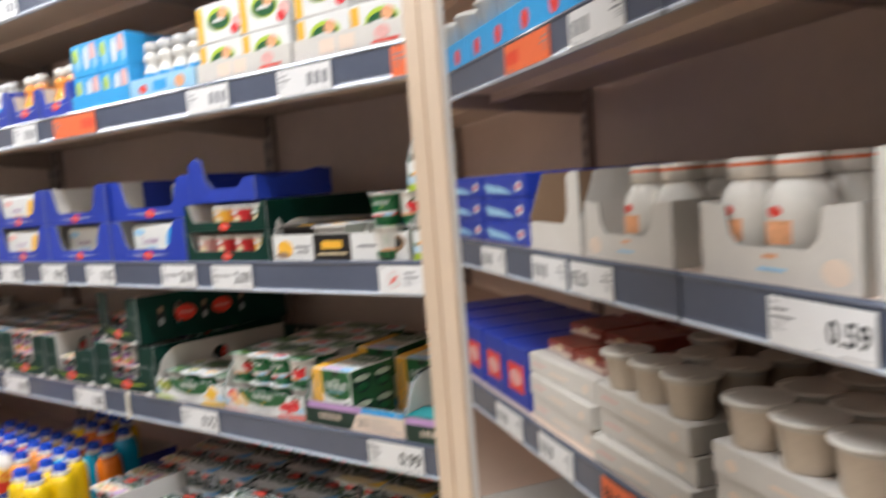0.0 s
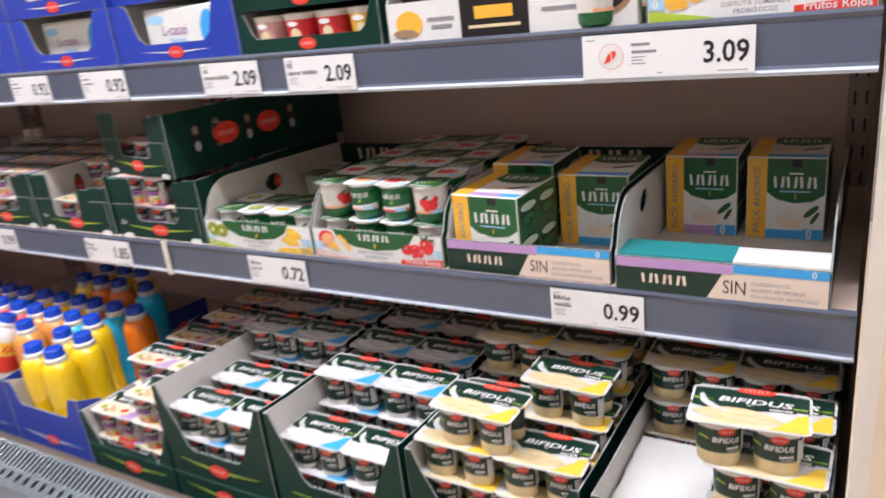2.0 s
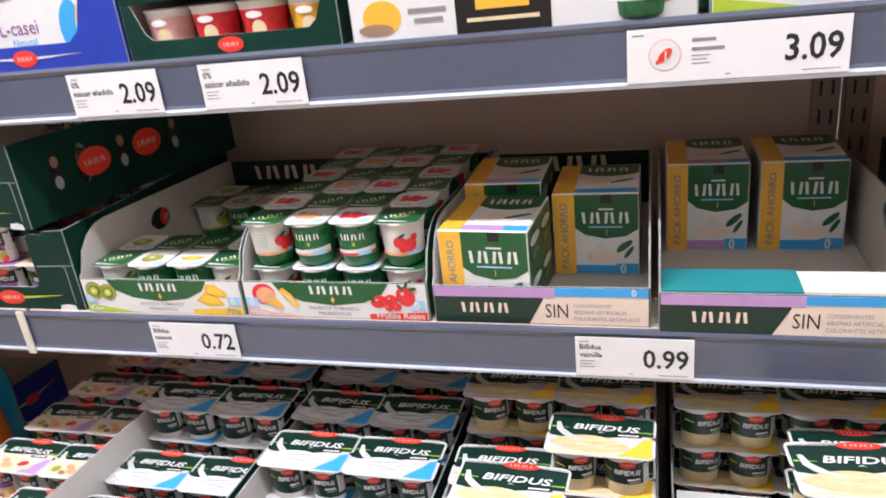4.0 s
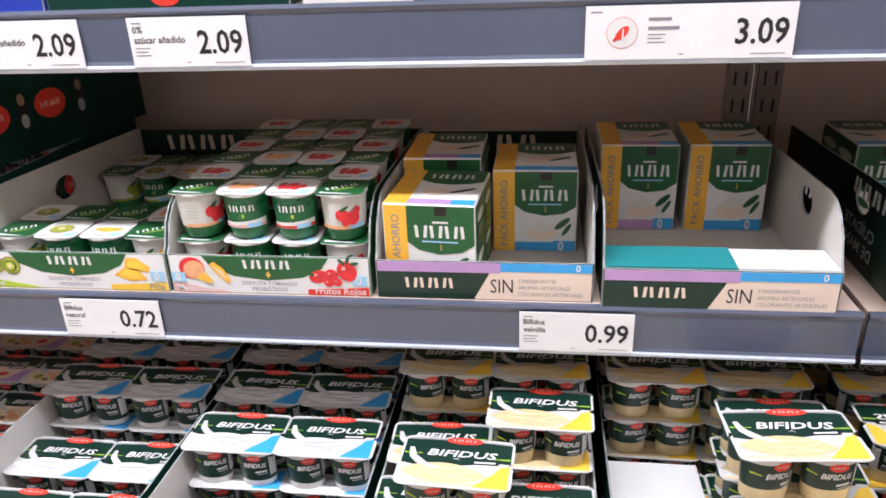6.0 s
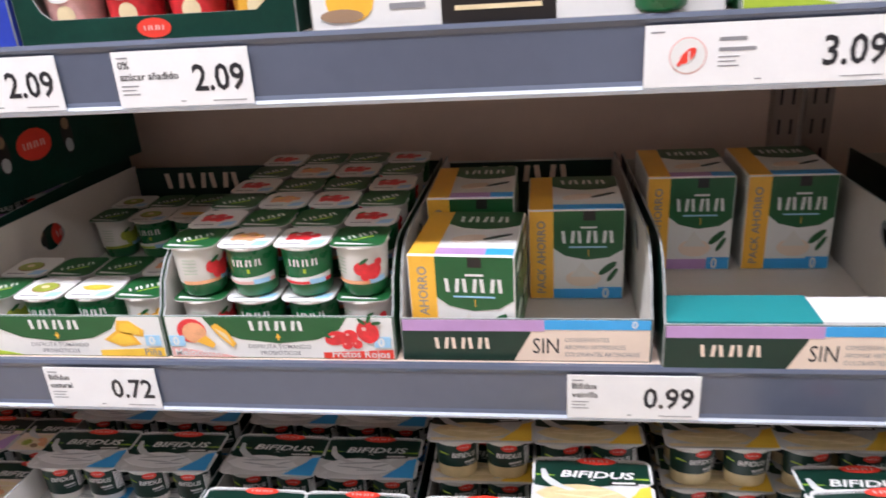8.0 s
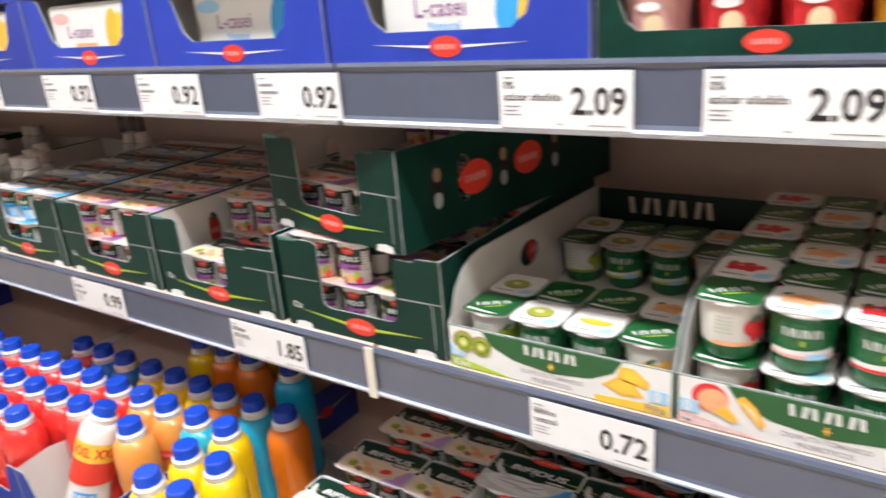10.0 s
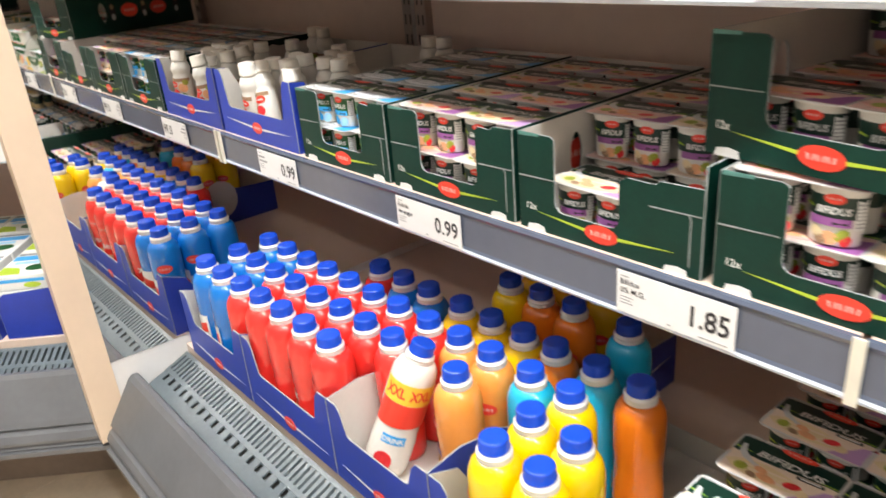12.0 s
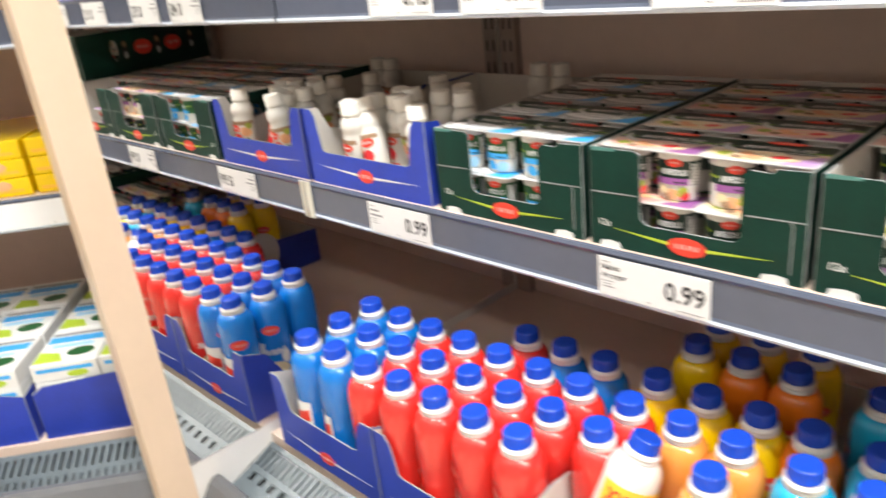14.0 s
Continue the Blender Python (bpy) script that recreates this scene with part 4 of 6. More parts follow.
def drink_bottle(kind, M, h=0.232):
    key = "bottle_" + kind
    if key in PACKS:
        return copy_thing(PACKS[key], M)
    names = {"red": "red", "blue": "blue", "cyan": "light blue", "yellow": "yellow", "orange": "orange", "peach": "pale orange", "white": "white and red"}
    root = tagged(new("drink_bottle"), f"{names[kind]} drinking yogurt bottle with a blue screw cap", "bottle", "drinking yogurt bottles")
    b = BOTTLE[kind]
    r = 0.0362
    body = Shape().lathe([(r * 0.86, 0), (r * 0.97, 0.004), (r, 0.012), (r, 0.060), (r * 0.955, 0.078), (r * 0.955, 0.108), (r, 0.122), (r, 0.166), (r * 0.985, 0.178), (r * 0.93, 0.188), (r * 0.83, 0.1955), (r * 0.70, 0.2005), (r * 0.63, 0.202)], b, n=24)
    body.obj("body", root)
    Shape().lathe([(r * 0.64, 0.202), (r * 0.58, 0.2045), (r * 0.565, 0.2065), (r * 0.645, 0.2078), (r * 0.645, 0.2115), (r * 0.55, 0.2125), (r * 0.55, 0.216)], NECK, n=22).obj("neck", root, "white neck with collar ring")
    n, prof = 72, ((0.0194, 0.2140, 0), (0.0202, 0.2147, 0), (0.0202, 0.2170, 0), (0.0198, 0.2176, 1), (0.0195, 0.2285, 1), (0.0187, 0.2306, 0), (0.0172, 0.2318, 0), (0.0150, h, 0))
    vs = [((q * (1 - 0.018 * (i % 2) * k)) * math.cos(2 * math.pi * i / n), (q * (1 - 0.018 * (i % 2) * k)) * math.sin(2 * math.pi * i / n), z) for q, z, k in prof for i in range(n)]
    fs = [(j * n + i, j * n + (i + 1) % n, j * n + n + (i + 1) % n, j * n + n + i) for j in range(7) for i in range(n)]
    Shape().add(vs, fs, CAPBLUE, smooth=True).add([vs[i] for i in range(n)] + [vs[7 * n + i] for i in range(n)], [tuple(range(n - 1, -1, -1)), tuple(range(n, 2 * n))], CAPBLUE).obj("cap", root, "finely ribbed blue screw cap")
    lab = Shape()
    R = r + 0.0005
    if kind == "white":
        lab.wrap([(-0.05, 0.137), (0.05, 0.137), (0.05, 0.172), (-0.05, 0.172)], R, YELLOW)
        for k in range(2):
            vs, fs = glyphs("XXL", 0.03, 0.0)
            lab.add([((R + 0.0006) * math.sin((v[0] * 0.018 - 0.041 + 0.042 * k) / R), -(R + 0.0006) * math.cos((v[0] * 0.018 - 0.041 + 0.042 * k) / R), 0.147 + v[1] * 0.024) for v in vs], fs, RED)
        lab.wrap([(-0.05, 0.092), (0.05, 0.098), (0.05, 0.1365), (-0.05, 0.1365)], R, RED)
        lab.wrap([(-0.024, 0.064), (0.016, 0.064), (0.016, 0.080), (-0.024, 0.080)], R + 0.0004, SKY)
        lab.wrap_text("DRINK", 0.012, 0.0675, R + 0.0009, WHITE, bold=0.03, shift=-0.004)
        lab.wrap(circle(-0.012, 0.03, 0.016, 0.018), R + 0.0004, BERRY)
    else:
        Shape().wrap(circle(0.0, 0.143, 0.0185, 0.0105), R + 0.0004, RED).wrap_word(0.024, 0.005, -0.012, 0.1405, R + 0.0009, PINK).obj("logo", root, "red oval logo")
        ink = WHITE if kind in ("red", "blue") else NAVY
        q = R - 0.0008
        lab.wrap_text("DRINK", 0.017, 0.088, q, ink, bold=0.03, shear=0.1)
        lab.wrap(circle(0.0, 0.052, 0.026, 0.020), R + 0.0003, CREAM)
        lab.wrap(circle(0.008, 0.048, 0.013, 0.012), R + 0.0006, {"red": BERRY, "blue": BERRY, "cyan": PINK}.get(kind, GOLD))
        lab.wrap(circle(-0.022, 0.080, 0.009, 0.016), R + 0.0002, WHITE)
        if kind == "blue":
            lab.wrap([(0.018, 0.02), (0.060, 0.02), (0.060, 0.115), (0.018, 0.115)], R + 0.0002, WHITE)
            lab.wrap([(0.022, 0.07), (0.056, 0.078), (0.056, 0.10), (0.022, 0.09)], R + 0.0006, RED)
            lab.wrap(circle(0.040, 0.045, 0.014, 0.014), R + 0.0006, GOLD)
    lab.obj("label_print", root)
    root.matrix_basis = M
    PACKS[key] = root
    return root


def small_bottle(M, kind="white"):
    key = "small_" + kind
    if key in PACKS:
        return copy_thing(PACKS[key], M)
    cap, art, sleeve = {"white": (CAPWHITE, BERRY, CUP), "orange": (CAPWHITE, GOLD, BOTTLE["peach"]), "blue": (FOIL, SKY, BOTTLE["white"])}[kind]
    root = tagged(new("small_bottle"), f"small {'white' if kind == 'white' else kind + ' and white'} drinking yogurt bottle", "bottle", "small drinking yogurt bottles")
    r, f = (0.0222, 1.0) if kind == "white" else (0.022, 1.0)
    slim = ((0.85, 0), (1, 0.005), (0.97, 0.084), (0.89, 0.089), (0.90, 0.093), (1.02, 0.099), (1.0, 0.106), (0.84, 0.115), (0.66, 0.1205))
    if kind == "white":
        Shape().lathe([(q * r, z) for q, z in slim], sleeve, n=20).obj("body", root)
        Shape().lathe([(q * r, z) for q, z in ((0.74, 0.1208), (0.80, 0.122), (0.80, 0.126), (0.78, 0.1265), (0.77, 0.142), (0.72, 0.144))], cap, n=22).obj("cap", root)
        s, q = Shape(), r + 0.0004
        s.wrap([(-0.032, 0.074), (0.032, 0.074), (0.032, 0.082), (-0.032, 0.082)], q, KRAFT)
        s.wrap(circle(0.012, 0.068, 0.013, 0.0075), q + 0.0006, RED)
        s.wrap_word(0.018, 0.003, 0.003, 0.0665, q + 0.0010, WHITE, n=5)
        s.wrap(circle(-0.013, 0.060, 0.012, 0.010, turn=0.4), q + 0.0003, PEACH)
        s.wrap(circle(-0.020, 0.072, 0.008, 0.006, turn=0.4), q + 0.0005, KIWI)
        s.wrap(circle(0.008, 0.046, 0.012, 0.011, turn=-0.3), q + 0.0003, BERRY)
        s.wrap(circle(-0.016, 0.042, 0.008, 0.004, turn=0.6), q + 0.0006, LGREEN)
        s.wrap([(-0.025, 0.012), (0.025, 0.012), (0.025, 0.030), (-0.025, 0.030)], q, BERRY)
        s.obj("label_print", root)
        root.matrix_basis = M
        PACKS[key] = root
        return root
    Shape().lathe([(q * r, z * f) for q, z in ((0.85, 0), (1, 0.005), (1, 0.058), (0.80, 0.070), (0.72, 0.076), (0.74, 0.082), (0.88, 0.090), (0.86, 0.100), (0.56, 0.110))], sleeve, n=18).obj("body", root)
    Shape().lathe([(q * r, z * f) for q, z in ((0.70, 0.1085), (0.78, 0.110), (0.76, 0.129), (0.70, 0.131))], cap, n=18).obj("cap", root)
    s = Shape()
    q = r + 0.0005
    s.wrap([(-0.030, 0.046 * f), (0.030, 0.046 * f), (0.030, 0.058 * f), (-0.030, 0.058 * f)], q, KRAFT if kind == "white" else art)
    s.wrap(circle(-0.010, 0.036 * f, 0.013, 0.011, turn=0.4), q + 0.0003, PEACH if kind == "white" else art)
    s.wrap(circle(0.012, 0.042 * f, 0.013, 0.007), q + 0.0006, RED if kind == "white" else WHITE)
    s.wrap(circle(0.006, 0.020 * f, 0.012, 0.013, turn=-0.3), q + 0.0003, art)
    s.wrap(circle(-0.014, 0.016 * f, 0.008, 0.004, turn=0.6), q + 0.0006, LGREEN)
    s.wrap_word(0.018, 0.003, 0.003, 0.0405 * f, q + 0.0009, WHITE, n=5)
    s.obj("label_print", root)
    root.matrix_basis = M
    PACKS[key] = root
    return root


# ---- shelf at waist height: green trays ----
def fill(flavours, x, y, z, layers, w=0.257, rows=4, gap=()):
    cx = x + w / 2
    for l in range(layers):
        for r in range(rows):
            for c in range(2):
                if (l, r, c) in gap:
                    continue
                bifidus_pack(flavours[(r + c) % len(flavours)], T((cx - 0.063 + 0.126 * c, y + 0.058 + 0.1055 * r, z + 0.0026 + l * (PH + 0.0018))))


A = 0.8935
for x, fl, gap in ((-0.962, ("plain",), ()), (-0.692, ("kiwi", "peach"), ()), (-0.424, ("peach", "kiwi"), ((1, 0, 0), (1, 0, 1), (0, 0, 1), (0, 0, 0)))):
    green_tray(x, right=0.104 if x == -0.424 else None)
    fill(fl, x, 0.012, A, 2, gap=gap)
bifidus_pack("peach", pose(-0.332, 0.068, A + 0.0026, 0, 0, -3))
green_tray(-0.152)
fill(("kiwi", "peach"), -0.152, 0.012, A, 2, gap=((1, 0, 1), (1, 1, 1), (1, 1, 0)))
UP = T((-0.194, 0.053, A + 0.128)) @ pose(0, 0, 0, 0, 0, -10)
green_tray(0, M=UP, h=0.122, label="dark green carton tray of yogurt packs stacked on another")
for r in range(4):
    for c in range(2):
        for l in range(2 if r > 1 else 1):
            bifidus_pack("kiwi", UP @ T((0.0655 + 0.126 * c, 0.060 + 0.1055 * r, 0.0026 + l * (PH + 0.0012))))

# ---- blue tray of small white bottles ----
def blue_front(w):
    def art(a):
        z = 0.0014
        a.prism([(0.02, 0.034), (w / 2, 0.024), (w - 0.02, 0.030), (w / 2, 0.029)], z, z + 0.0003, WHITE, FRONT)
        oval_logo(a, w / 2, 0.028, 0.020, 0.0115)
    return art


def dip(w, h, low, col):
    return [(0, 0), (w, 0), (w, h), (w - col * 0.7, h), (w - col, h - 0.012), (w - col * 1.35, low + 0.004), (w - col * 1.6, low), (col * 1.6, low), (col * 1.35, low + 0.004), (col, h - 0.012), (col * 0.7, h), (0, h)]


def blue_tray(x, y, z, w=0.257, d=0.44, h=0.115, low=0.055, col=0.03, label="blue carton tray of drinking yogurt with cut-away front", M=None, side=None, back=None, inner=WHITE_BOARD):
    return tray("carton_tray", label, M or T((x, y, z)), w, d, dip(w, h, low, col), side or [(0, 0), (d, 0), (d, h + 0.01), (0, h)], back or h + 0.01, BLUE_BOARD, inner, art=blue_front(w), edge=None, group="blue carton trays")


blue_tray(-1.288, 0.012, A, w=0.305, h=0.132, low=0.058, d=0.46, side=[(0, 0), (0.46, 0), (0.46, 0.112), (0.33, 0.110), (0.31, 0.116), (0.29, 0.108), (0.09, 0.075), (0.05, 0.088), (0.03, 0.128), (0, 0.132)], back=0.112)
for i in range(4):
    for j in range(8):
        if (j < 4 and (i, j) in ((2, 0), (3, 1), (0, 3), (3, 3))) or (3 < j and (i, j) not in ((0, 4), (2, 7), (3, 7))):
            continue
        tilt = {(1, 0): -17, (0, 0): 7, (2, 1): -11, (0, 2): 9, (1, 2): -6}.get((i, j), rnd.uniform(-2, 2))
        small_bottle(pose(-1.236 + 0.045 + 0.054 * i, 0.045 + 0.054 * j, A + 0.0026 + abs(tilt) * 0.0004, tilt * 0.3, tilt, rnd.uniform(-40, 40)))


# ---- low-front trays of small tubs and of boxed tubs ----
def curved_side(d, low, high):
    return [(0, 0), (d, 0), (d, high - 0.016), (0.075, high), (0.055, high - 0.003), (0.035, high - 0.014), (0.018, low + 0.035), (0.007, low + 0.008), (0, low)]


def fruit_picture(a, x, f1, f2, z):
    """Kiwi halves, pineapple wedges, a peach with slices, or strawberries."""
    if f1 is KIWI:
        for cx, cy, q in ((0.020, 0.034, 0.0145), (0.043, 0.032, 0.0135)):
            a.oval(x + cx, cy, q, q * 0.95, z + 0.0003, KRAFT, FRONT)
            a.oval(x + cx + 0.001, cy, q * 0.9, q * 0.86, z + 0.0009, f1, FRONT)
            a.oval(x + cx + 0.001, cy, q * 0.58, q * 0.55, z + 0.0015, BLACK, FRONT)
            a.oval(x + cx + 0.001, cy, q * 0.48, q * 0.46, z + 0.0021, LIME, FRONT)
            a.oval(x + cx + 0.001, cy, q * 0.24, q * 0.22, z + 0.0027, CREAM, FRONT)
    elif f1 is GOLD and f2 is GOLD:
        for pts in ([(0.010, 0.022), (0.030, 0.013), (0.054, 0.016), (0.044, 0.030), (0.026, 0.033)], [(0.026, 0.034), (0.034, 0.030), (0.058, 0.026), (0.060, 0.034), (0.044, 0.046), (0.030, 0.046)]):
            a.prism([(x + p, q) for p, q in pts], z + 0.0003, z + 0.0006, GOLD, FRONT)
            mx, my = sum(p for p, _ in pts) / len(pts), sum(q for _, q in pts) / len(pts)
            a.prism([(x + mx + (p - mx) * 0.72, my + (q - my) * 0.72) for p, q in pts], z + 0.0007, z + 0.0009, YELLOW, FRONT)
    elif f1 is PEACH:
        a.oval(x + 0.030, 0.034, 0.017, 0.015, z + 0.0003, BERRY, FRONT)
        a.oval(x + 0.033, 0.032, 0.014, 0.0125, z + 0.0009, PEACH, FRONT)
        a.prism([(x + 0.034, 0.021), (x + 0.052, 0.013), (x + 0.056, 0.018), (x + 0.046, 0.029)], z + 0.0015, z + 0.0018, GOLD, FRONT)
        a.prism([(x + 0.054, 0.040), (x + 0.060, 0.030), (x + 0.076, 0.014), (x + 0.080, 0.019), (x + 0.072, 0.034), (x + 0.060, 0.044)], z + 0.0015, z + 0.0018, GOLD, FRONT)
        a.prism([(x + 0.058, 0.038), (x + 0.064, 0.030), (x + 0.075, 0.019), (x + 0.070, 0.031)], z + 0.0019, z + 0.0021, CREAM, FRONT)
    else:
        for cx, cy, rx, ry, tn in ((0.018, 0.026, 0.0125, 0.0085, 0.2), (0.034, 0.029, 0.0085, 0.0075, -0.2), (0.030, 0.018, 0.0060, 0.0055, 0.0), (0.041, 0.019, 0.0058, 0.0054, 0.0), (0.054, 0.034, 0.0120, 0.0140, 0.5)):
            a.oval(x + cx, cy, rx, ry, z + 0.0003 + cx * 0.01, f1, FRONT, turn=tn)
            a.oval(x + cx - rx * 0.3, cy + ry * 0.3, rx * 0.22, ry * 0.16, z + 0.0012 + cx * 0.01, PINK, FRONT, turn=0.4)
        for cx, cy, tn in ((0.048, 0.047, 2.4), (0.056, 0.050, 1.2), (0.064, 0.045, 0.1), (0.008, 0.030, 2.6)):
            a.oval(x + cx, cy, 0.0055, 0.0020, z + 0.0014, LGREEN, FRONT, turn=tn)


def tub_front(w, h, fruits, names):
    def art(a):
        z = 0.0014
        a.rect(0.001, w - 0.001, 0.001, h - 0.001, z - 0.0003, WHITE, FRONT, t=0.0004)
        a.prism([(0.045, h - 0.001), (0.055, h - 0.016), (0.085, h - 0.028), (w / 2, h - 0.033), (w - 0.085, h - 0.028), (w - 0.06, h - 0.016), (w - 0.05, h - 0.001)], z + 0.0002, z + 0.0005, LGREEN, FRONT)
        a.word(0.064, 0.0115, w / 2 - 0.032, h - 0.017, z + 0.0005, WHITE, FRONT)
        a.rect(w / 2 - 0.001, w / 2 + 0.001, h - 0.029, h - 0.021, z + 0.0005, GOLD, FRONT)
        a.rect(w / 2 - 0.003, w / 2 + 0.003, h - 0.0258, h - 0.0242, z + 0.0006, GOLD, FRONT)
        a.text("DISFRUTA TOMANDO", 0.0072, w / 2, 0.0125, z + 0.0003, GREYINK, FRONT, align=0.5, bold=0.01)
        a.text("PROBIÓTICOS", 0.0072, w / 2, 0.0045, z + 0.0003, GREYINK, FRONT, align=0.5, bold=0.01)
        for k, (f1, f2, base, nm) in enumerate(zip(fruits[::2], fruits[1::2], (names[1], names[3]), (names[0], names[2]))):
            x = 0.0 if k == 0 else w - 0.082
            a.prism([(x + 0.002, 0.001), (x + 0.080, 0.001), (x + (0.080 if k else 0.066), 0.012 if k else 0.004), (x + 0.002, 0.014 if not k else 0.008)], z + 0.0002, z + 0.0005, base, FRONT)
            fruit_picture(a, x, f1, f2, z)
            px = x + (0.006 if k == 0 else 0.064)
            a.rect(px - 0.004, px + 0.014, 0.015, 0.028, z + 0.0008, PALEBLUE, FRONT)
            a.text("0", 0.015, px, 0.0165, z + 0.0015, WHITE, FRONT, bold=0.03)
            a.text(nm, 0.0125, x + 0.006 if k == 0 else w - 0.006, 0.0025, z + 0.0007, WHITE if k == 0 or base is RED else GREYINK, FRONT, align=0.0 if k == 0 else 1.0, bold=0.015)
    return art


for x, fr, nm, in ((0.113, (KIWI, KIWI, GOLD, GOLD), ("Kiwi", LIME, "Piña", YELLOW)), (0.376, (PEACH, GOLD, BERRY, BERRY), ("Melocotón", PINK, "Frutos Rojos", RED))):
    w, d, h = 0.258, 0.44, 0.052
    r = tray("carton_tray", "white and green carton tray of small yogurt tubs with fruit pictures", T((x, 0.010, A)), w, d, [(0, 0), (w, 0), (w, h), (0, h)], curved_side(d, h, 0.118), 0.095, LGREEN,
             art=tub_front(w, h, fr, nm), hole=circle(0.20, 0.07, 0.026, 0.018), group="white and green trays")
    Shape().box(0.004, w - 0.004, d - 0.006, d - 0.004, 0.004, 0.099, DGREEN).word(0.136, 0.026, 0.052, 0.063, 0, SAND, T((0, d - 0.0062, 0)) @ FRONT).obj("header_card", r, "dark green header card")
K1, K2, M1 = ("kiwi", "gkiwi", "gkiwi", "kiwi"), ("gpine", "pine", "pine", "gpeach"), ("fruit", "gpeach", "green", "fruit")
M2 = ("green", "fruit", "fruit", "green")
for c, ks in ((0, K1), (1, K2)):
    for r in range(3):
        if (c, r) in ((0, 1), (1, 1)):
            continue
        tub_pack(ks, T((0.113 + 0.067 + 0.125 * c, 0.085 + 0.1275 * r + 0.002 * c, A + 0.0026)))
for c in (0, 1):
    for r in range(3):
        for l in (0, 1):
            tub_pack((M1, M2)[c], T((0.376 + 0.067 + 0.125 * c, 0.080 + 0.1275 * r, A + 0.0026 + 0.0632 * l)))


TALL = Matrix.Diagonal((0.95, 1, 1.09, 1))


def saver_box(M, band=LILAC):
    key = "saver" + band.name
    if key in PACKS:
        return copy_thing(PACKS[key], M @ TALL)
    root = tagged(new("yogurt_box"), "green and white boxed yogurt multipack with a yellow side strip", "carton box", "boxed yogurt multipacks")
    w, d, h = 0.118, 0.130, 0.106
    Shape().box(0, w, 0, d, 0, h, WHITE, bevel=0.0015).obj("box", root)
    a = Shape()
    z = 0.0006
    a.rect(0.0015, 0.031, 0.0015, h - 0.0015, 0.0, GOLD, FRONT)
    a.text("PACK AHORRO", 0.0150, 0.021, 0.008, z, GREYINK, FRONT, bold=0.012, turn=math.pi / 2, wide=0.82)
    a.prism([(0.031, 0.062), (0.045, 0.053), (0.072, 0.048), (0.10, 0.051), (w - 0.0015, 0.060), (w - 0.0015, h - 0.0015), (0.031, h - 0.0015)], 0.0, z, LGREEN, FRONT)
    a.prism([(0.036, 0.090), (w - 0.0015, 0.090), (w - 0.0015, h - 0.0018), (0.036, h - 0.0018)], z, z + 0.0002, LGREEN, FRONT)
    a.word(0.068, 0.014, 0.040, 0.068, z + 0.0002, WHITE, FRONT)
    a.rect(0.064, 0.084, 0.085, 0.087, z + 0.0002, WHITE, FRONT)
    a.rect(0.050, 0.096, 0.0625, 0.064, z + 0.0002, PALEBLUE, FRONT)
    a.rect(0.0735, 0.0745, 0.053, 0.060, z + 0.0002, GOLD, FRONT)
    a.rect(0.067, 0.082, h - 0.012, h - 0.0015, z + 0.0002, BLACK, FRONT)
    a.oval(0.068, 0.026, 0.022, 0.010, z, SAND, FRONT)
    a.prism([(0.052, 0.028), (0.066, 0.046), (0.084, 0.028)], z + 0.0005, z + 0.0008, CUP, FRONT)
    a.oval(0.098, 0.038, 0.013, 0.004, z, LGREEN, FRONT, turn=0.6)
    a.oval(0.104, 0.030, 0.010, 0.003, z, LGREEN, FRONT, turn=0.9)
    a.rect(0.031, w - 0.0015, 0.0015, 0.013, 0.0, band, FRONT)
    a.rect(0.086, w - 0.0015, 0.0015, 0.015, 0.0003, SKY, FRONT)
    a.text("0", 0.017, 0.092, 0.0025, z + 0.0006, WHITE, FRONT, bold=0.03)
    a.obj("front_print", root)
    b = Shape()
    M2_ = T((0, 0, h))
    b.rect(0.0015, 0.031, 0.002, d - 0.002, 0.0, GOLD, M2_)
    b.rect(0.031, w - 0.002, 0.018, 0.090, 0.0, WHITE, M2_)
    b.prism([(0.031, 0.088), (0.050, 0.076), (0.074, 0.072), (0.098, 0.076), (w - 0.002, 0.086), (w - 0.002, d - 0.002), (0.031, d - 0.002)], 0.0006, 0.0009, LGREEN, M2_)
    b.oval(0.062, 0.044, 0.020, 0.010, 0.0006, SAND, M2_, turn=0.3)
    b.oval(0.094, 0.050, 0.018, 0.003, 0.0006, DGREEN, M2_, turn=0.5)
    b.rect(0.031, 0.086, 0.002, 0.018, 0.0, band, M2_)
    b.rect(0.086, w - 0.002, 0.002, 0.018, 0.0, SKY, M2_)
    b.word(0.062, 0.016, 0.042, 0.094, 0.0009, WHITE, M2_)
    b.obj("top_print", root)
    c = Shape()
    SM = T((w, 0, 0)) @ SIDE
    c.prism([(0.002, 0.002), (d - 0.002, 0.002), (d - 0.002, h - 0.002), (0.002, h - 0.002)], 0.0, 0.0004, LGREEN, SM)
    for k in range(2):
        for zc in (0.028, 0.078):
            c.prism(circle(0.034 + 0.062 * k, zc, 0.026, 0.020, 16), 0.0005, 0.0008, DGREEN, SM)
            c.prism(circle(0.034 + 0.062 * k, zc + 0.009, 0.024, 0.006, 12), 0.0009, 0.0012, PALEGREEN, SM)
            c.prism(circle(0.034 + 0.062 * k, zc - 0.008, 0.018, 0.007, 12), 0.0009, 0.0012, GREENCUP, SM)
    c.obj("side_print", root)
    root.matrix_basis = M @ TALL
    PACKS[key] = root
    return root


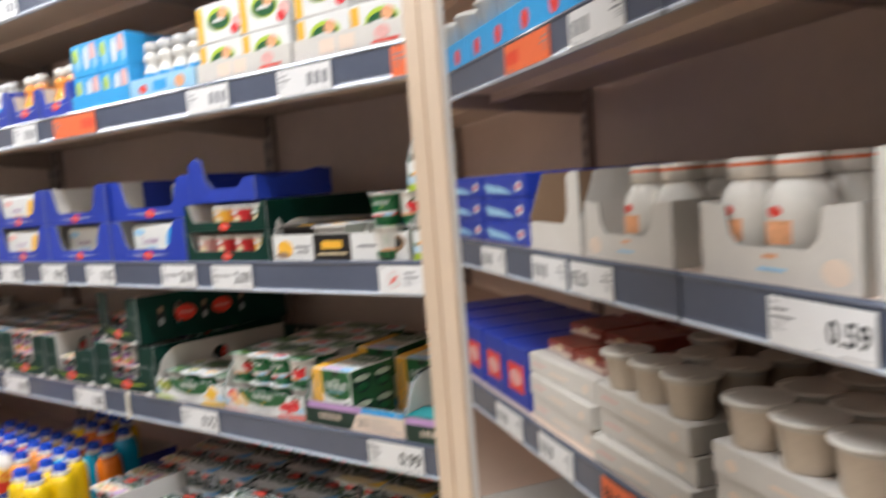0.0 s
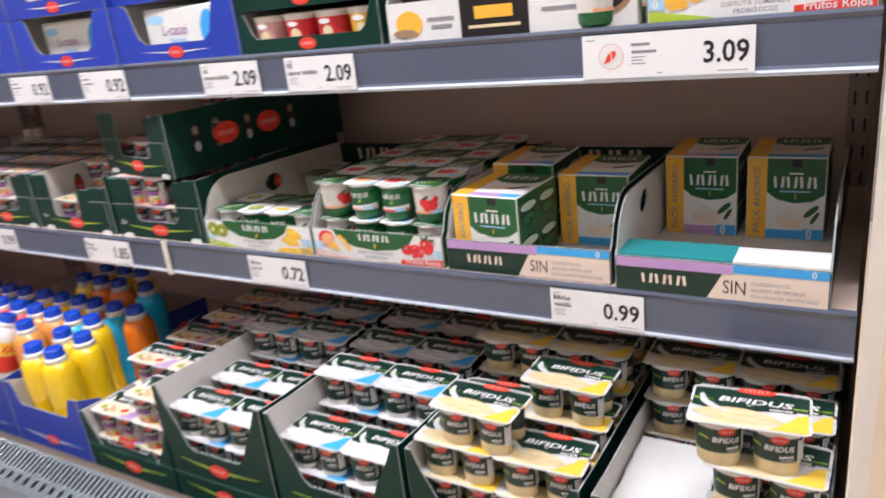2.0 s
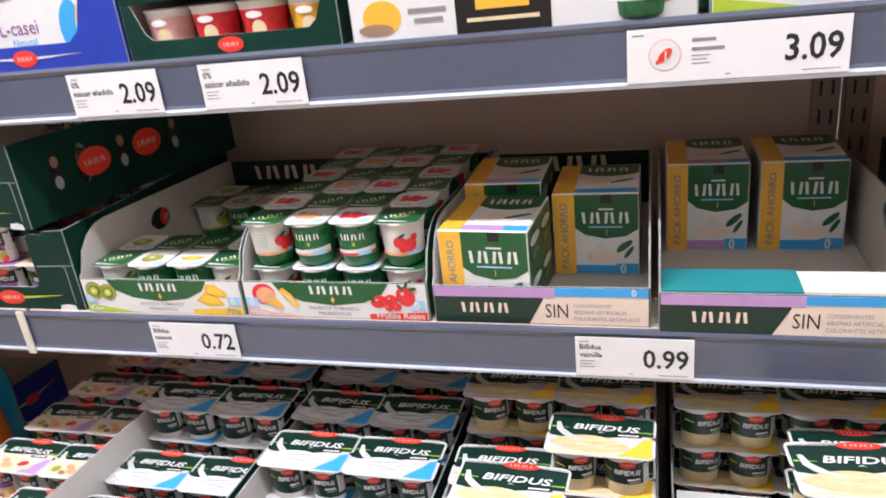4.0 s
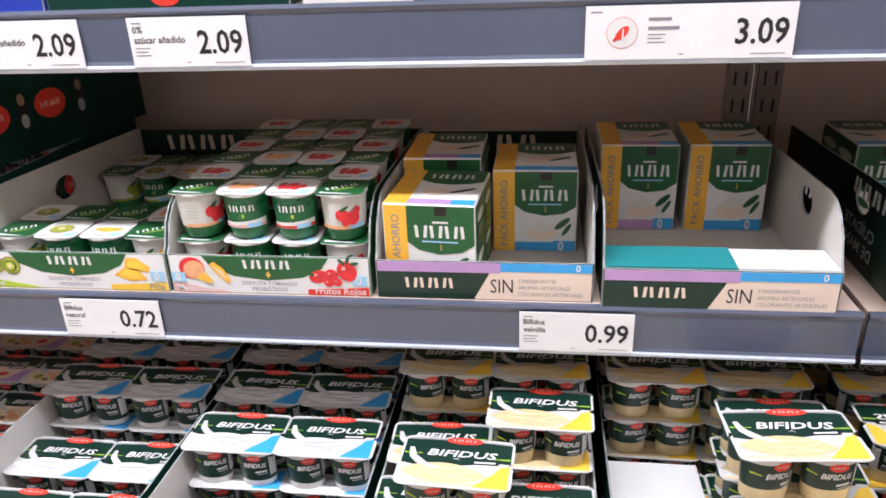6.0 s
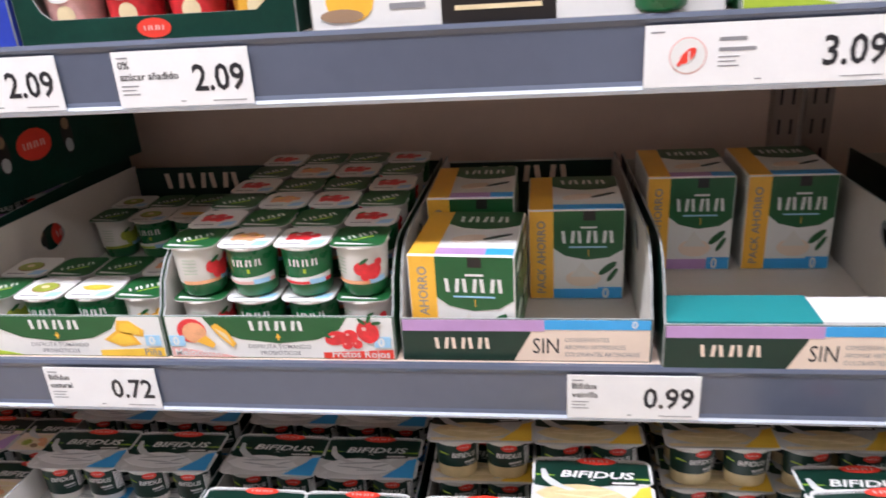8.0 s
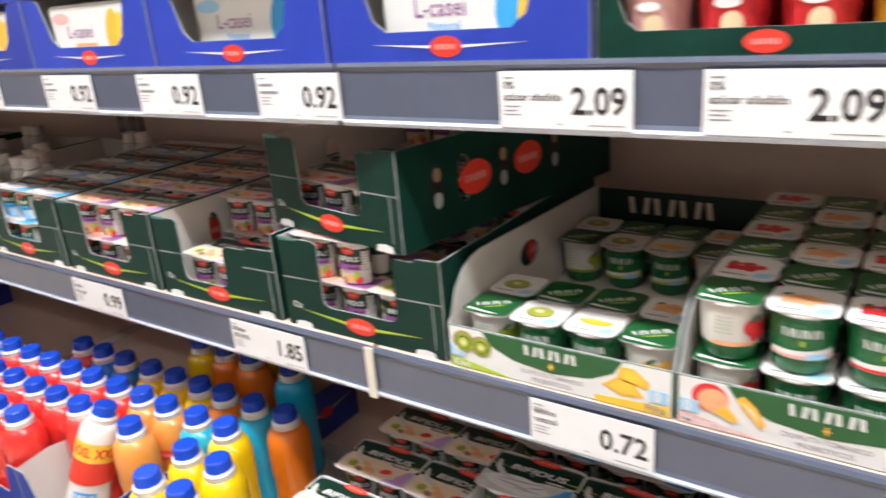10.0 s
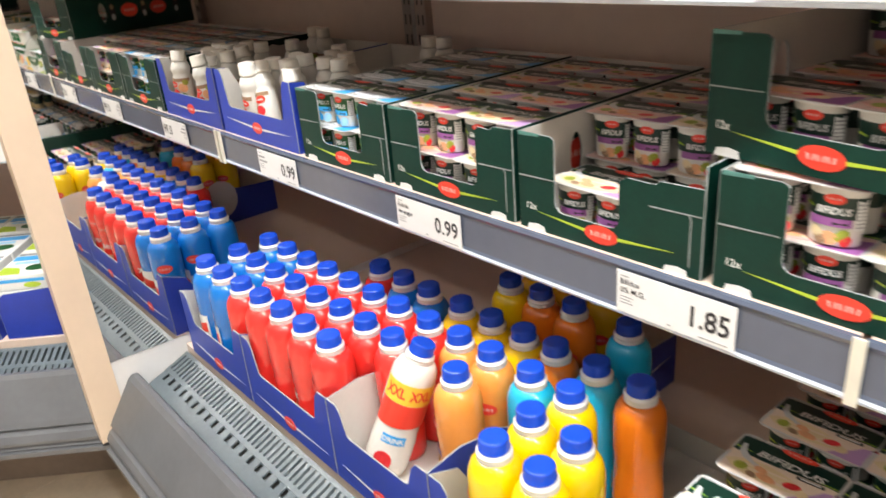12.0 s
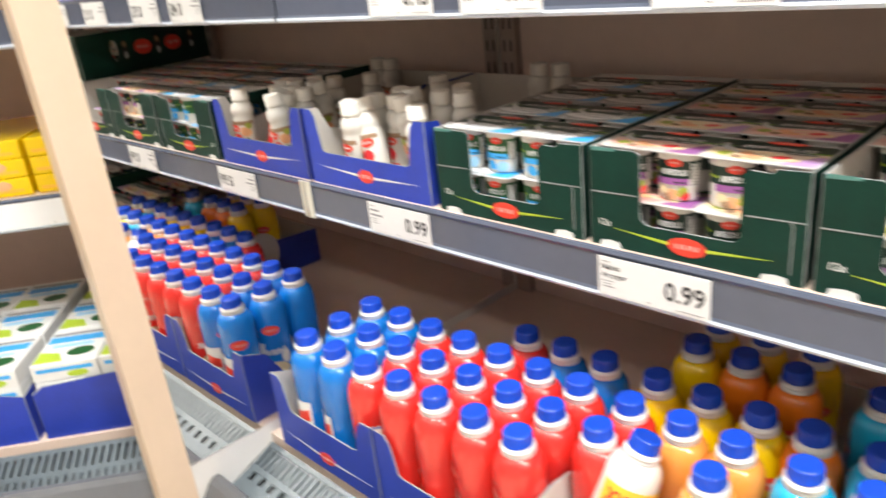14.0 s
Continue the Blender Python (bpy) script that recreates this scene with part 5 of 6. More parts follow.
def saver_front(w, h):
    def art(a):
        z = 0.0014
        a.rect(0.001, w - 0.001, 0.001, h - 0.001, z - 0.0003, SAND, FRONT, t=0.0004)
        a.prism([(0.001, 0.001), (0.118, 0.001), (0.136, 0.034), (0.136, 0.036), (0.001, 0.036)], z + 0.0002, z + 0.0004, DGREEN, FRONT)
        a.rect(0.001, 0.150, 0.036, h - 0.001, z + 0.0001, LILAC, FRONT)
        a.rect(0.150, w - 0.001, 0.038, h - 0.001, z + 0.0001, SKY, FRONT)
        a.word(0.062, 0.013, 0.034, 0.015, z + 0.0005, SAND, FRONT)
        a.text("SIN", 0.026, 0.138, 0.010, z + 0.0003, INK, FRONT, wide=0.75)
        for k, s in enumerate(("CONSERVANTES", "AROMAS ARTIFICIALES", "COLORANTES ARTIFICIALES")):
            a.text(s, 0.0072, 0.171, 0.0235 - 0.0085 * k, z + 0.0003, GREYINK, FRONT, wide=0.84)
        a.text("0", 0.012, w - 0.020, 0.040, z + 0.0008, WHITE, FRONT, bold=0.02)
    return art


def saver_side(a, M):
    a.word(0.10, 0.020, 0.075, 0.088, 0.0, WHITE, M)
    a.text("CUÍDATE", 0.022, 0.09, 0.044, 0.0003, WHITE, M, bold=0.01)
    a.text("DE MANERA", 0.022, 0.09, 0.020, 0.0003, WHITE, M, bold=0.01)


for k, x in enumerate((0.643, 0.912)):
    w, d, h = 0.258, 0.44, 0.050
    r = tray("carton_tray", "open carton tray of boxed yogurt multipacks" if k == 0 else "nearly empty carton tray with folded-in teal front flap", T((x, 0.010 if k == 0 else -0.001, A)), w, d, [(0, 0), (w, 0), (w, h), (0, h)],
             curved_side(d, h, 0.120), 0.095, DGREEN, art=saver_front(w, h), side_art=saver_side if k else None, hole=circle(0.14, 0.085, 0.022, 0.016, turn=0.3), group="saver box trays")
    if k == 0:
        Shape().box(0.004, w - 0.004, d - 0.006, d - 0.004, 0.004, 0.094, DGREEN).word(0.140, 0.026, 0.054, 0.062, 0, SAND, T((0, d - 0.0062, 0)) @ FRONT).obj("header_card", r, "dark green header card")
    else:
        Shape().box(0.002, 0.148, 0.0016, 0.060, 0.0502, 0.0525, TEAL).box(0.1482, w - 0.002, 0.0016, 0.056, 0.0502, 0.0525, WHITE).obj("folded_flap", r, "teal and white folded flap")
bz = A + 0.0026
saver_box(T((0.652, 0.022, bz)) @ pose(0, 0, 0, 0, 0, -4), LILAC)
saver_box(T((0.652, 0.170, bz)), LILAC)
for y in (0.150,):
    saver_box(T((0.775, y, bz)), SKY)
for x, b in ((0.922, LILAC), (1.042, SKY)):
    saver_box(T((x, 0.235, bz)), b)

# ---- base deck: drink bottles in blue trays ----
D = DECK
for k, (x, w, d, low) in enumerate(((-1.245, 0.275, 0.245, 0.085), (-0.963, 0.286, 0.315, 0.085), (-0.673, 0.244, 0.585, 0.100), (-0.425, 0.262, 0.42, 0.100))):
    side = [(0, 0), (d, 0), (d, 0.045), (0.12, 0.045), (0.09, 0.06), (0.05, 0.13), (0, 0.15)] if k != 2 else [(0, 0), (d, 0), (d, 0.100), (0.40, 0.112), (0.30, 0.116), (0.20, 0.112), (0.14, 0.145), (0.06, 0.158), (0, 0.15)]
    r = blue_tray(x, -0.180, D, w=w, d=d, h=0.150, low=low, col=0.034, side=side, back=0.045 if k != 2 else 0.10, label="blue carton tray of drinking yogurt bottles with notched front")
    if k == 2:
        Shape().oval(-0.40, 0.085, 0.055, 0.060, 0.0014, WHITE_BOARD, BACKSIDE).obj("side_label", r, "white oval panel on the side")
        Shape().prism([(0.40, 0.058), (0.49, 0.050), (0.57, 0.062), (0.49, 0.055)], 0.0, 0.0003, WHITE, T((w + 0.0013, 0, 0)) @ SIDE).obj("swoosh", r)
        Shape().oval(0.49, 0.053, 0.020, 0.011, 0.0004, RED, T((w + 0.0013, 0, 0)) @ SIDE).obj("logo", r, "red oval logo")
ROWS = (
    (-0.138, ((-1.17, "blue"), (-1.092, "blue"), (-1.014, "red"), (-0.938, "red"), (-0.862, "red"), (-0.786, "red"), (-0.712, "red"), (-0.34, "yellow"), (-0.265, "yellow"))),
    (-0.066, ((-1.17, "blue"), (-1.092, "blue"), (-1.014, "red"), (-0.938, "red"), (-0.862, "red"), (-0.786, "red"), (-0.712, "red"), (-0.638, "red"), (-0.490, "peach"), (-0.345, "yellow"), (-0.272, "yellow"))),
    (0.006, ((-1.17, "blue"), (-1.092, "blue"), (-1.014, "red"), (-0.938, "red"), (-0.864, "red"), (-0.788, "red"), (-0.716, "red"), (-0.636, "red"), (-0.562, "peach"), (-0.492, "peach"), (-0.412, "cyan"), (-0.340, "yellow"))),
    (0.078, ((-0.866, "red"), (-0.792, "blue"), (-0.72, "blue"), (-0.636, "yellow"), (-0.563, "yellow"), (-0.492, "yellow"), (-0.428, "orange"), (-0.352, "cyan"), (-0.279, "orange"))),
    (0.196, ((-0.636, "yellow"), (-0.563, "orange"), (-0.491, "orange"), (-0.383, "cyan"))),
    (0.270, ((-0.636, "yellow"), (-0.563, "yellow"), (-0.491, "yellow"))),
)
for y, row in ROWS:
    for x, kind in row:
        drink_bottle(kind, pose(x + rnd.uniform(-0.0006, 0.0006), y, D + 0.0026, 0, 0, rnd.uniform(-95, -30) if rnd.random() < 0.8 else rnd.uniform(-30, 40)))
drink_bottle("white", T((-0.622, -0.1235, D + 0.018)) @ pose(0, 0, 0, -18, 12, 0) @ pose(0, 0, 0, 0, 0, 48))

# ---- base deck: green trays of joined packs ----
def deck_front(w, h, low):
    return [(0, 0), (w, 0), (w, h), (w - 0.010, h), (w - 0.024, h - 0.035), (w - 0.046, h - 0.075), (w - 0.060, low + 0.012), (w - 0.074, low), (0.074, low), (0.060, low + 0.012), (0.046, h - 0.075), (0.024, h - 0.035), (0.010, h), (0, h)]


def deck_tray(x, w=0.262, h=0.236, low=0.115, d=0.60):
    def art(a):
        z = 0.0014
        for y in (0.028, 0.085):
            a.prism([(0.03, y + 0.008), (w / 2, y - 0.004), (w - 0.03, y + 0.006), (w / 2, y + 0.001)], z, z + 0.0003, LIME, FRONT)
            oval_logo(a, w / 2, y, 0.024, 0.0125)
        a.rect(0.001, w - 0.001, 0.056, 0.0572, z, GREEN_EDGE, FRONT, t=0.0003)
    return tray("carton_tray", "dark green carton tray of joined yogurt packs on the deck", T((x, -0.180, D)), w, d, deck_front(w, h, low), [(0, 0), (d, 0), (d, h - 0.02), (0.30, h - 0.012), (0.06, h - 0.005), (0, h)], h - 0.02,
                GREEN_BOARD, art=art, hole=circle(0.16, h * 0.68, 0.018, 0.014), group="green deck trays")


LH = PH + 0.0012
STACKS = (
    (-0.158, "peach", ((2, 3), (3, 3), (3, 3), (3, 3), (3, 3))),
    (0.098, "natural", ((3, 3), (3, 3), (4, 4), (4, 4), (4, 4))),
    (0.372, "natural", ((3, 3), (4, 4), (4, 4), (4, 4), (4, 4))),
    (0.648, "vanilla", ((5, 4), (4, 5), (5, 5), (5, 5), (5, 5))),
    (0.928, "vanilla", ((3, 6), (3, 5), (5, 5), (5, 5), (5, 5))),
)
ASKEW = {(0.648, 0, 0): (0.034, -2.5), (0.928, 0, 1): (-0.022, 3.5)}
for x, fl, tops in STACKS:
    deck_tray(x, h=0.238 if fl != "peach" else 0.13, low=0.115 if fl != "peach" else 0.07)
    for r, row in enumerate(tops):
        for c, n in enumerate(row):
            for l in range(n):
                dx, turn = ASKEW.get((x, r, c), (0, 0)) if l == n - 1 else (0, 0)
                bifidus_pack(fl, pose(x + 0.131 - 0.064 + 0.128 * c + dx, -0.122 + 0.1075 * r, D + 0.0026 + LH * l, 0, 0, turn + rnd.uniform(-1.5, 1.5)))
tagged(Shape().box(0.934, 1.050, -0.170, 0.036, D + 0.0026 + 3 * LH + 0.0018, D + 0.0026 + 3 * LH + 0.004, WHITE).obj("layer_card"), "white cardboard layer sheet lying on yogurt packs", "cardboard sheet")


# ---- shelf at chest height ----
B = 1.2385


def white_pack(M, w=0.19, h=0.086, blob=GOLD, word="L-casei"):
    key = "sleeve" + blob.name
    if key in PACKS:
        return copy_thing(PACKS[key], M)
    root = tagged(new("drink_sleeve"), "white cardboard sleeve of small drinks with coloured blobs", "drink pack", "white drink sleeves")
    Shape().box(0, w, 0, 0.115, 0, h, WHITE, bevel=0.004).obj("sleeve", root)
    a = Shape()
    a.oval(w - 0.034, h * 0.55, 0.016, 0.030, 0.0, blob, FRONT, turn=-0.2)
    a.oval(w - 0.016, h * 0.52, 0.009, 0.028, 0.0006, YELLOW, FRONT, turn=-0.15)
    a.oval(0.030, h * 0.78, 0.022, 0.008, 0.0, PALEBLUE if blob is SKY else PINK, FRONT)
    a.text(word, 0.026, 0.044, h * 0.46, 0.0006, PURPLE, FRONT, wide=0.9)
    if blob is SKY:
        a.text("Natural", 0.013, 0.060, h * 0.30, 0.0006, SKY, FRONT)
    else:
        a.rect(0.058, 0.112, h * 0.30, h * 0.37, 0.0, PEACH, FRONT)
    a.obj("front_print", root)
    Shape().lathe([(0.018, 0, FOIL), (0.018, 0.003, FOIL)], FOIL, T((0.04, 0.055, h))).obj("top_foil", root)
    root.matrix_basis = M
    PACKS[key] = root
    return root


def casei_tray(x, y, z, w=0.303, h=0.100, M=None, d=0.42):
    front = [(0, 0), (w, 0), (w, h), (w - 0.032, h), (w - 0.044, h - 0.006), (w - 0.062, 0.042), (w - 0.078, 0.030), (0.078, 0.030), (0.062, 0.042), (0.044, h - 0.006), (0.032, h), (0, h)]
    def art(a):
        a.prism([(0.06, 0.018), (w / 2, 0.012), (w - 0.06, 0.017), (w / 2, 0.0155)], 0.0014, 0.0017, WHITE, FRONT)
        oval_logo(a, w / 2, 0.0145, 0.019, 0.0105)
    return tray("carton_tray", "bright blue carton tray of white drink packs with flared opening", M or T((x, y, z)), w, d, front, [(0, 0), (d, 0), (d, h), (0, h)], h, BLUE_BOARD, art=art, group="blue carton trays")


CT = 0.1012
for i, x in enumerate((-0.944, -0.634, -0.324)):
    for l in (0, 1):
        casei_tray(x, 0.010, B + l * CT)
        if (i, l) != (0, 1):
            for r in (0, 1, 2):
                if (i, l, r) != (2, 1, 0):
                    white_pack(T((x + 0.056, 0.016 + 0.128 * r + (0.02 if i == 2 else 0), B + 0.003 + l * CT)), blob=SKY if i == 2 else GOLD)
casei_tray(-0.013, 0.010, B)
for r in (0, 1, 2):
    white_pack(T((0.043, 0.034 + 0.128 * r, B + 0.003)), blob=SKY)
casei_tray(0, 0, 0, M=T((-0.016, 0.022, B + CT)) @ pose(0, 0, 0, 0, 0, 3))
for r in (1, 2):
    white_pack(T((-0.016, 0.022, B + CT)) @ pose(0, 0, 0, 0, 0, 3) @ T((0.060, 0.01 + 0.128 * r, 0.0026)), blob=SKY)
tray("carton_tray", "emptied dark blue carton tray with one tall corner", T((0.298, 0.030, B + 0.132)), 0.225, 0.24, [(0, 0), (0.225, 0), (0.225, 0.052), (0.19, 0.050), (0.17, 0.030), (0.085, 0.030), (0.062, 0.050), (0.052, 0.096), (0.030, 0.104), (0.004, 0.090), (0, 0.06)], [(0, 0), (0.24, 0), (0.24, 0.062), (0.20, 0.066), (0.06, 0.045), (0, 0.052)], 0.062, BLUE_BOARD, BLUE_BOARD)
# tall pink drinks in a notched blue tray beside the mirror
blue_tray(-1.285, 0.010, B, w=0.335, h=0.150, low=0.045, col=0.03, d=0.42)


def pink_bottle(M):
    if "pink" in PACKS:
        return copy_thing(PACKS["pink"], M)
    root = tagged(new("small_bottle"), "tall pink and white drinking yogurt bottle", "bottle", "pink drinking yogurt bottles")
    Shape().lathe([(0.022, 0), (0.025, 0.005), (0.025, 0.03, PINK), (0.0245, 0.09), (0.025, 0.12), (0.02, 0.138), (0.014, 0.145)], CUP).obj("body", root)
    Shape().lathe([(0.015, 0.1455), (0.0155, 0.147), (0.015, 0.162)], CAPWHITE).obj("cap", root)
    root.matrix_basis = M
    PACKS["pink"] = root
    return root


for i in range(5):
    for j in range(5):
        pink_bottle(T((-1.245 + 0.062 * i, 0.05 + 0.062 * j, B + 0.0026)))


def fruit_cup(M, kind="red"):
    key = "cup_" + kind
    if key in PACKS:
        return copy_thing(PACKS[key], M)
    band = {"red": BERRY, "pink": PINK, "gold": GOLD, "green": LGREEN}[kind]
    root = tagged(new("yogurt_cup"), f"single {kind} printed yogurt cup with pale lid", "yogurt cup", "single yogurt cups")
    Shape().lathe([(0.024, 0, CUP), (0.025, 0.008, band), (0.0285, 0.044, CUP), (0.029, 0.050, CUP), (0.0305, 0.051, CUP), (0.0305, 0.053, FOIL), (0.029, 0.054)], CUP).obj("cup", root)
    Shape().wrap(circle(0.004, 0.022, 0.009, 0.010), 0.0275, CREAM).wrap(circle(0, 0.038, 0.011, 0.004), 0.0289, WHITE).obj("sleeve_print", root)
    root.matrix_basis = M
    PACKS[key] = root
    return root


for l in (0, 1):
    w, h, d = 0.275, 0.064, 0.42
    front = [(0, 0), (w, 0), (w, h), (w - 0.012, h), (w - 0.026, 0.030), (w - 0.036, 0.022), (0.036, 0.022), (0.026, 0.030), (0.012, h), (0, h)]
    tray("carton_tray", "low dark green carton tray of red and pink yogurt cups", T((0.297, 0.010, B + l * 0.0655)), w, d, front, [(0, 0), (d, 0), (d, h), (0, h)], h, GREEN_BOARD,
         art=lambda a: oval_logo(a, 0.1375, 0.011, 0.017, 0.009), group="green carton trays")
    for i in range(4):
        for j in range(6):
            if l == 1 and i == 0 and j == 0:
                continue
            fruit_cup(T((0.297 + 0.042 + 0.0635 * i, 0.044 + 0.0645 * j, B + 0.0026 + l * 0.0655)), (("pink", "red", "red", "gold"), ("gold", "gold", "red", "green"))[l][i])


def dessert_front(a):
    w = 0.358
    z = 0.0014
    a.rect(0.001, w - 0.001, 0.001, 0.053, z - 0.0003, WHITE, FRONT, t=0.0004)
    a.rect(0.118, 0.218, 0.001, 0.053, z + 0.0002, BLACK, FRONT)
    a.rect(0.140, 0.196, 0.024, 0.040, z + 0.0007, GOLD, FRONT)
    a.rect(0.130, 0.206, 0.012, 0.016, z + 0.0007, CREAM, FRONT)
    a.oval(0.036, 0.024, 0.022, 0.018, z + 0.0002, GOLD, FRONT)
    a.oval(0.028, 0.012, 0.020, 0.006, z + 0.0006, KRAFT, FRONT)
    a.rect(0.066, 0.108, 0.026, 0.031, z + 0.0002, GREYINK, FRONT)
    a.rect(0.072, 0.104, 0.016, 0.021, z + 0.0002, GREYINK, FRONT)
    a.rect(0.236, 0.286, 0.026, 0.031, z + 0.0002, GREYINK, FRONT)
    a.oval(0.318, 0.030, 0.034, 0.018, z + 0.0002, KRAFT, FRONT, turn=0.2)
    a.oval(0.322, 0.032, 0.022, 0.011, z + 0.0007, BLACK, FRONT, turn=0.2)


tray("carton_tray", "white carton tray of dessert tubs with orange and chocolate pictures", T((0.588, 0.008, B)), 0.358, 0.42, [(0, 0), (0.358, 0), (0.358, 0.054), (0, 0.054)], curved_side(0.42, 0.054, 0.085), 0.085, WHITE_BOARD, art=dessert_front)


def dessert_tub(M, dark):
    key = "dessert" + str(dark)
    if key in PACKS:
        return copy_thing(PACKS[key], M)
    root = tagged(new("dessert_tub"), "dark brown tapered dessert tub" if dark else "white tapered dessert tub with foil lid", "dessert tub", "dessert tubs")
    k = []
    for s, z in ((0.030, 0), (0.040, 0.062), (0.045, 0.063), (0.045, 0.066)):
        k += [(s * a, s * b * 0.8, z) for a, b in ((-1, -1), (1, -1), (1, 1), (-1, 1))]
    fs = [(3, 2, 1, 0), (12, 13, 14, 15)] + [(r * 4 + i, r * 4 + (i + 1) % 4, r * 4 + 4 + (i + 1) % 4, r * 4 + 4 + i) for r in range(3) for i in range(4)]
    Shape().add(k, fs, BLACK if dark else CUP).obj("tub", root)
    Shape().box(-0.044, 0.044, -0.035, 0.035, 0.0662, 0.0674, BLACK if dark else FOIL).oval(0, 0, 0.02, 0.012, 0.0675, GOLD).obj("lid", root)
    root.matrix_basis = M
    PACKS[key] = root
    return root


for i in range(3):
    for j in range(5):
        if j == 0 and i == 2:
            continue
        dessert_tub(T((0.645 + 0.095 * i, 0.052 + 0.078 * j, B + 0.0026)), i == 0 or j > 1)
for l in (0, 1):
    w, d, h = 0.238, 0.42, 0.055
    z = B + l * 0.125
    tray("carton_tray", "white and green carton tray of yogurt tubs beside the mirror", T((0.958, 0.006, z)), w, d, [(0, 0), (w, 0), (w, h), (0, h)], curved_side(d, h, 0.122), 0.122, LGREEN,
         art=tub_front(w, h, (GOLD, LIME, BERRY, BERRY), ("", LIME, "Frutos Rojos", RED)), group="white and green trays")
    for c in (0, 1):
        for r in (0, 1, 2):
            for k in range(1 + l):
                tub_pack(M1 if c else M2, T((0.958 + 0.060 + 0.118 * c, 0.075 + 0.1275 * r, z + 0.0026 + 0.0632 * k)) @ Matrix.Diagonal((0.94, 1, 1, 1)))
tub_pack(M1, T((0.905, 0.060, B + 0.0026)) @ pose(0, 0, 0, 0, 0, 30))
tub_pack(M2, T((0.905, 0.070, B + 0.0655)) @ pose(0, 0, 0, 0, 0, 10))

# ---- top visible shelf ----
C = 1.6285
for x in (-1.27, -0.995, -0.72):
    blue_tray(x, 0.010, C, w=0.262, h=0.10, low=0.045, col=0.03, d=0.42)
    for i in range(4):
        for j in range(6):
            small_bottle(T((x + 0.046 + 0.056 * i, 0.05 + 0.056 * j, C + 0.0026)), "blue")
for x in (-0.445, -0.28):
    blue_tray(x, 0.010, C, w=0.155, h=0.085, low=0.040, col=0.022, d=0.42)
    for i in range(2):
        for j in range(6):
            small_bottle(T((x + 0.050 + 0.056 * i, 0.05 + 0.056 * j, C + 0.0026)), "orange")


def printed_box(name, label, M, w, d, h, base, draw, category="carton box", group=""):
    key = name + label
    if key in PACKS:
        return copy_thing(PACKS[key], M)
    root = tagged(new(name), label, category, group)
    Shape().box(0, w, 0, d, 0, h, base, bevel=0.002).obj("box", root)
    a = Shape()
    draw(a)
    a.obj("front_print", root)
    root.matrix_basis = M
    PACKS[key] = root
    return root


def blue_pack_art(a):
    for k in range(3):
        a.oval(0.03 + 0.04 * k, 0.045, 0.011, 0.03, 0.0, WHITE if k == 1 else PALEBLUE, FRONT)
    a.oval(0.022, 0.055, 0.012, 0.018, 0.0006, LIME, FRONT)
    a.rect(0.088, 0.112, 0.04, 0.078, 0.0006, PINK, FRONT)


tray("carton_tray", "light blue carton tray of small bottle packs", T((-0.115, 0.008, C)), 0.255, 0.40, [(0, 0), (0.255, 0), (0.255, 0.04), (0, 0.04)], [(0, 0), (0.40, 0), (0.40, 0.05), (0, 0.04)], 0.05, SKY)
for c in (0, 1):
    for l in (0, 1):
        for r in (0, 1, 2):
            printed_box("bottle_pack", "light blue printed pack of small drinking bottles", T((-0.110 + 0.124 * c, 0.014 + 0.112 * r, C + 0.0026 + 0.0835 * l)), 0.12, 0.108, 0.083, SKY, blue_pack_art, "drink pack", "light blue bottle packs")
tray("carton_tray", "light blue carton tray of silver and white bottles", T((0.146, 0.008, C)), 0.245, 0.40, [(0, 0), (0.245, 0), (0.245, 0.045), (0, 0.045)], [(0, 0), (0.40, 0), (0.40, 0.05), (0, 0.045)], 0.05, PALEBLUE,
     art=lambda a: a.oval(0.19, 0.022, 0.018, 0.014, 0.0014, PEACH, FRONT).oval(0.05, 0.02, 0.015, 0.010, 0.0014, RED, FRONT).rect(0.09, 0.14, 0.012, 0.034, 0.0014, SKY, FRONT))
for i in range(4):
    for j in range(6):
        small_bottle(T((0.182 + 0.057 * i, 0.05 + 0.056 * j, C + 0.0026)), "blue")


def plant_art(a):
    a.rect(0.002, 0.022, 0.002, 0.078, 0.0, GOLD, FRONT)
    a.oval(0.075, 0.046, 0.040, 0.024, 0.0, LIME, FRONT)
    a.oval(0.075, 0.043, 0.034, 0.018, 0.0006, LGREEN, FRONT)
    a.rect(0.058, 0.094, 0.040, 0.047, 0.0012, WHITE, FRONT)
    a.oval(0.130, 0.030, 0.016, 0.014, 0.0, PINK, FRONT)
    a.oval(0.122, 0.018, 0.012, 0.010, 0.0006, BERRY, FRONT)
    a.oval(0.09, 0.056, 0.014, 0.012, 0.0018, PEACH, FRONT)


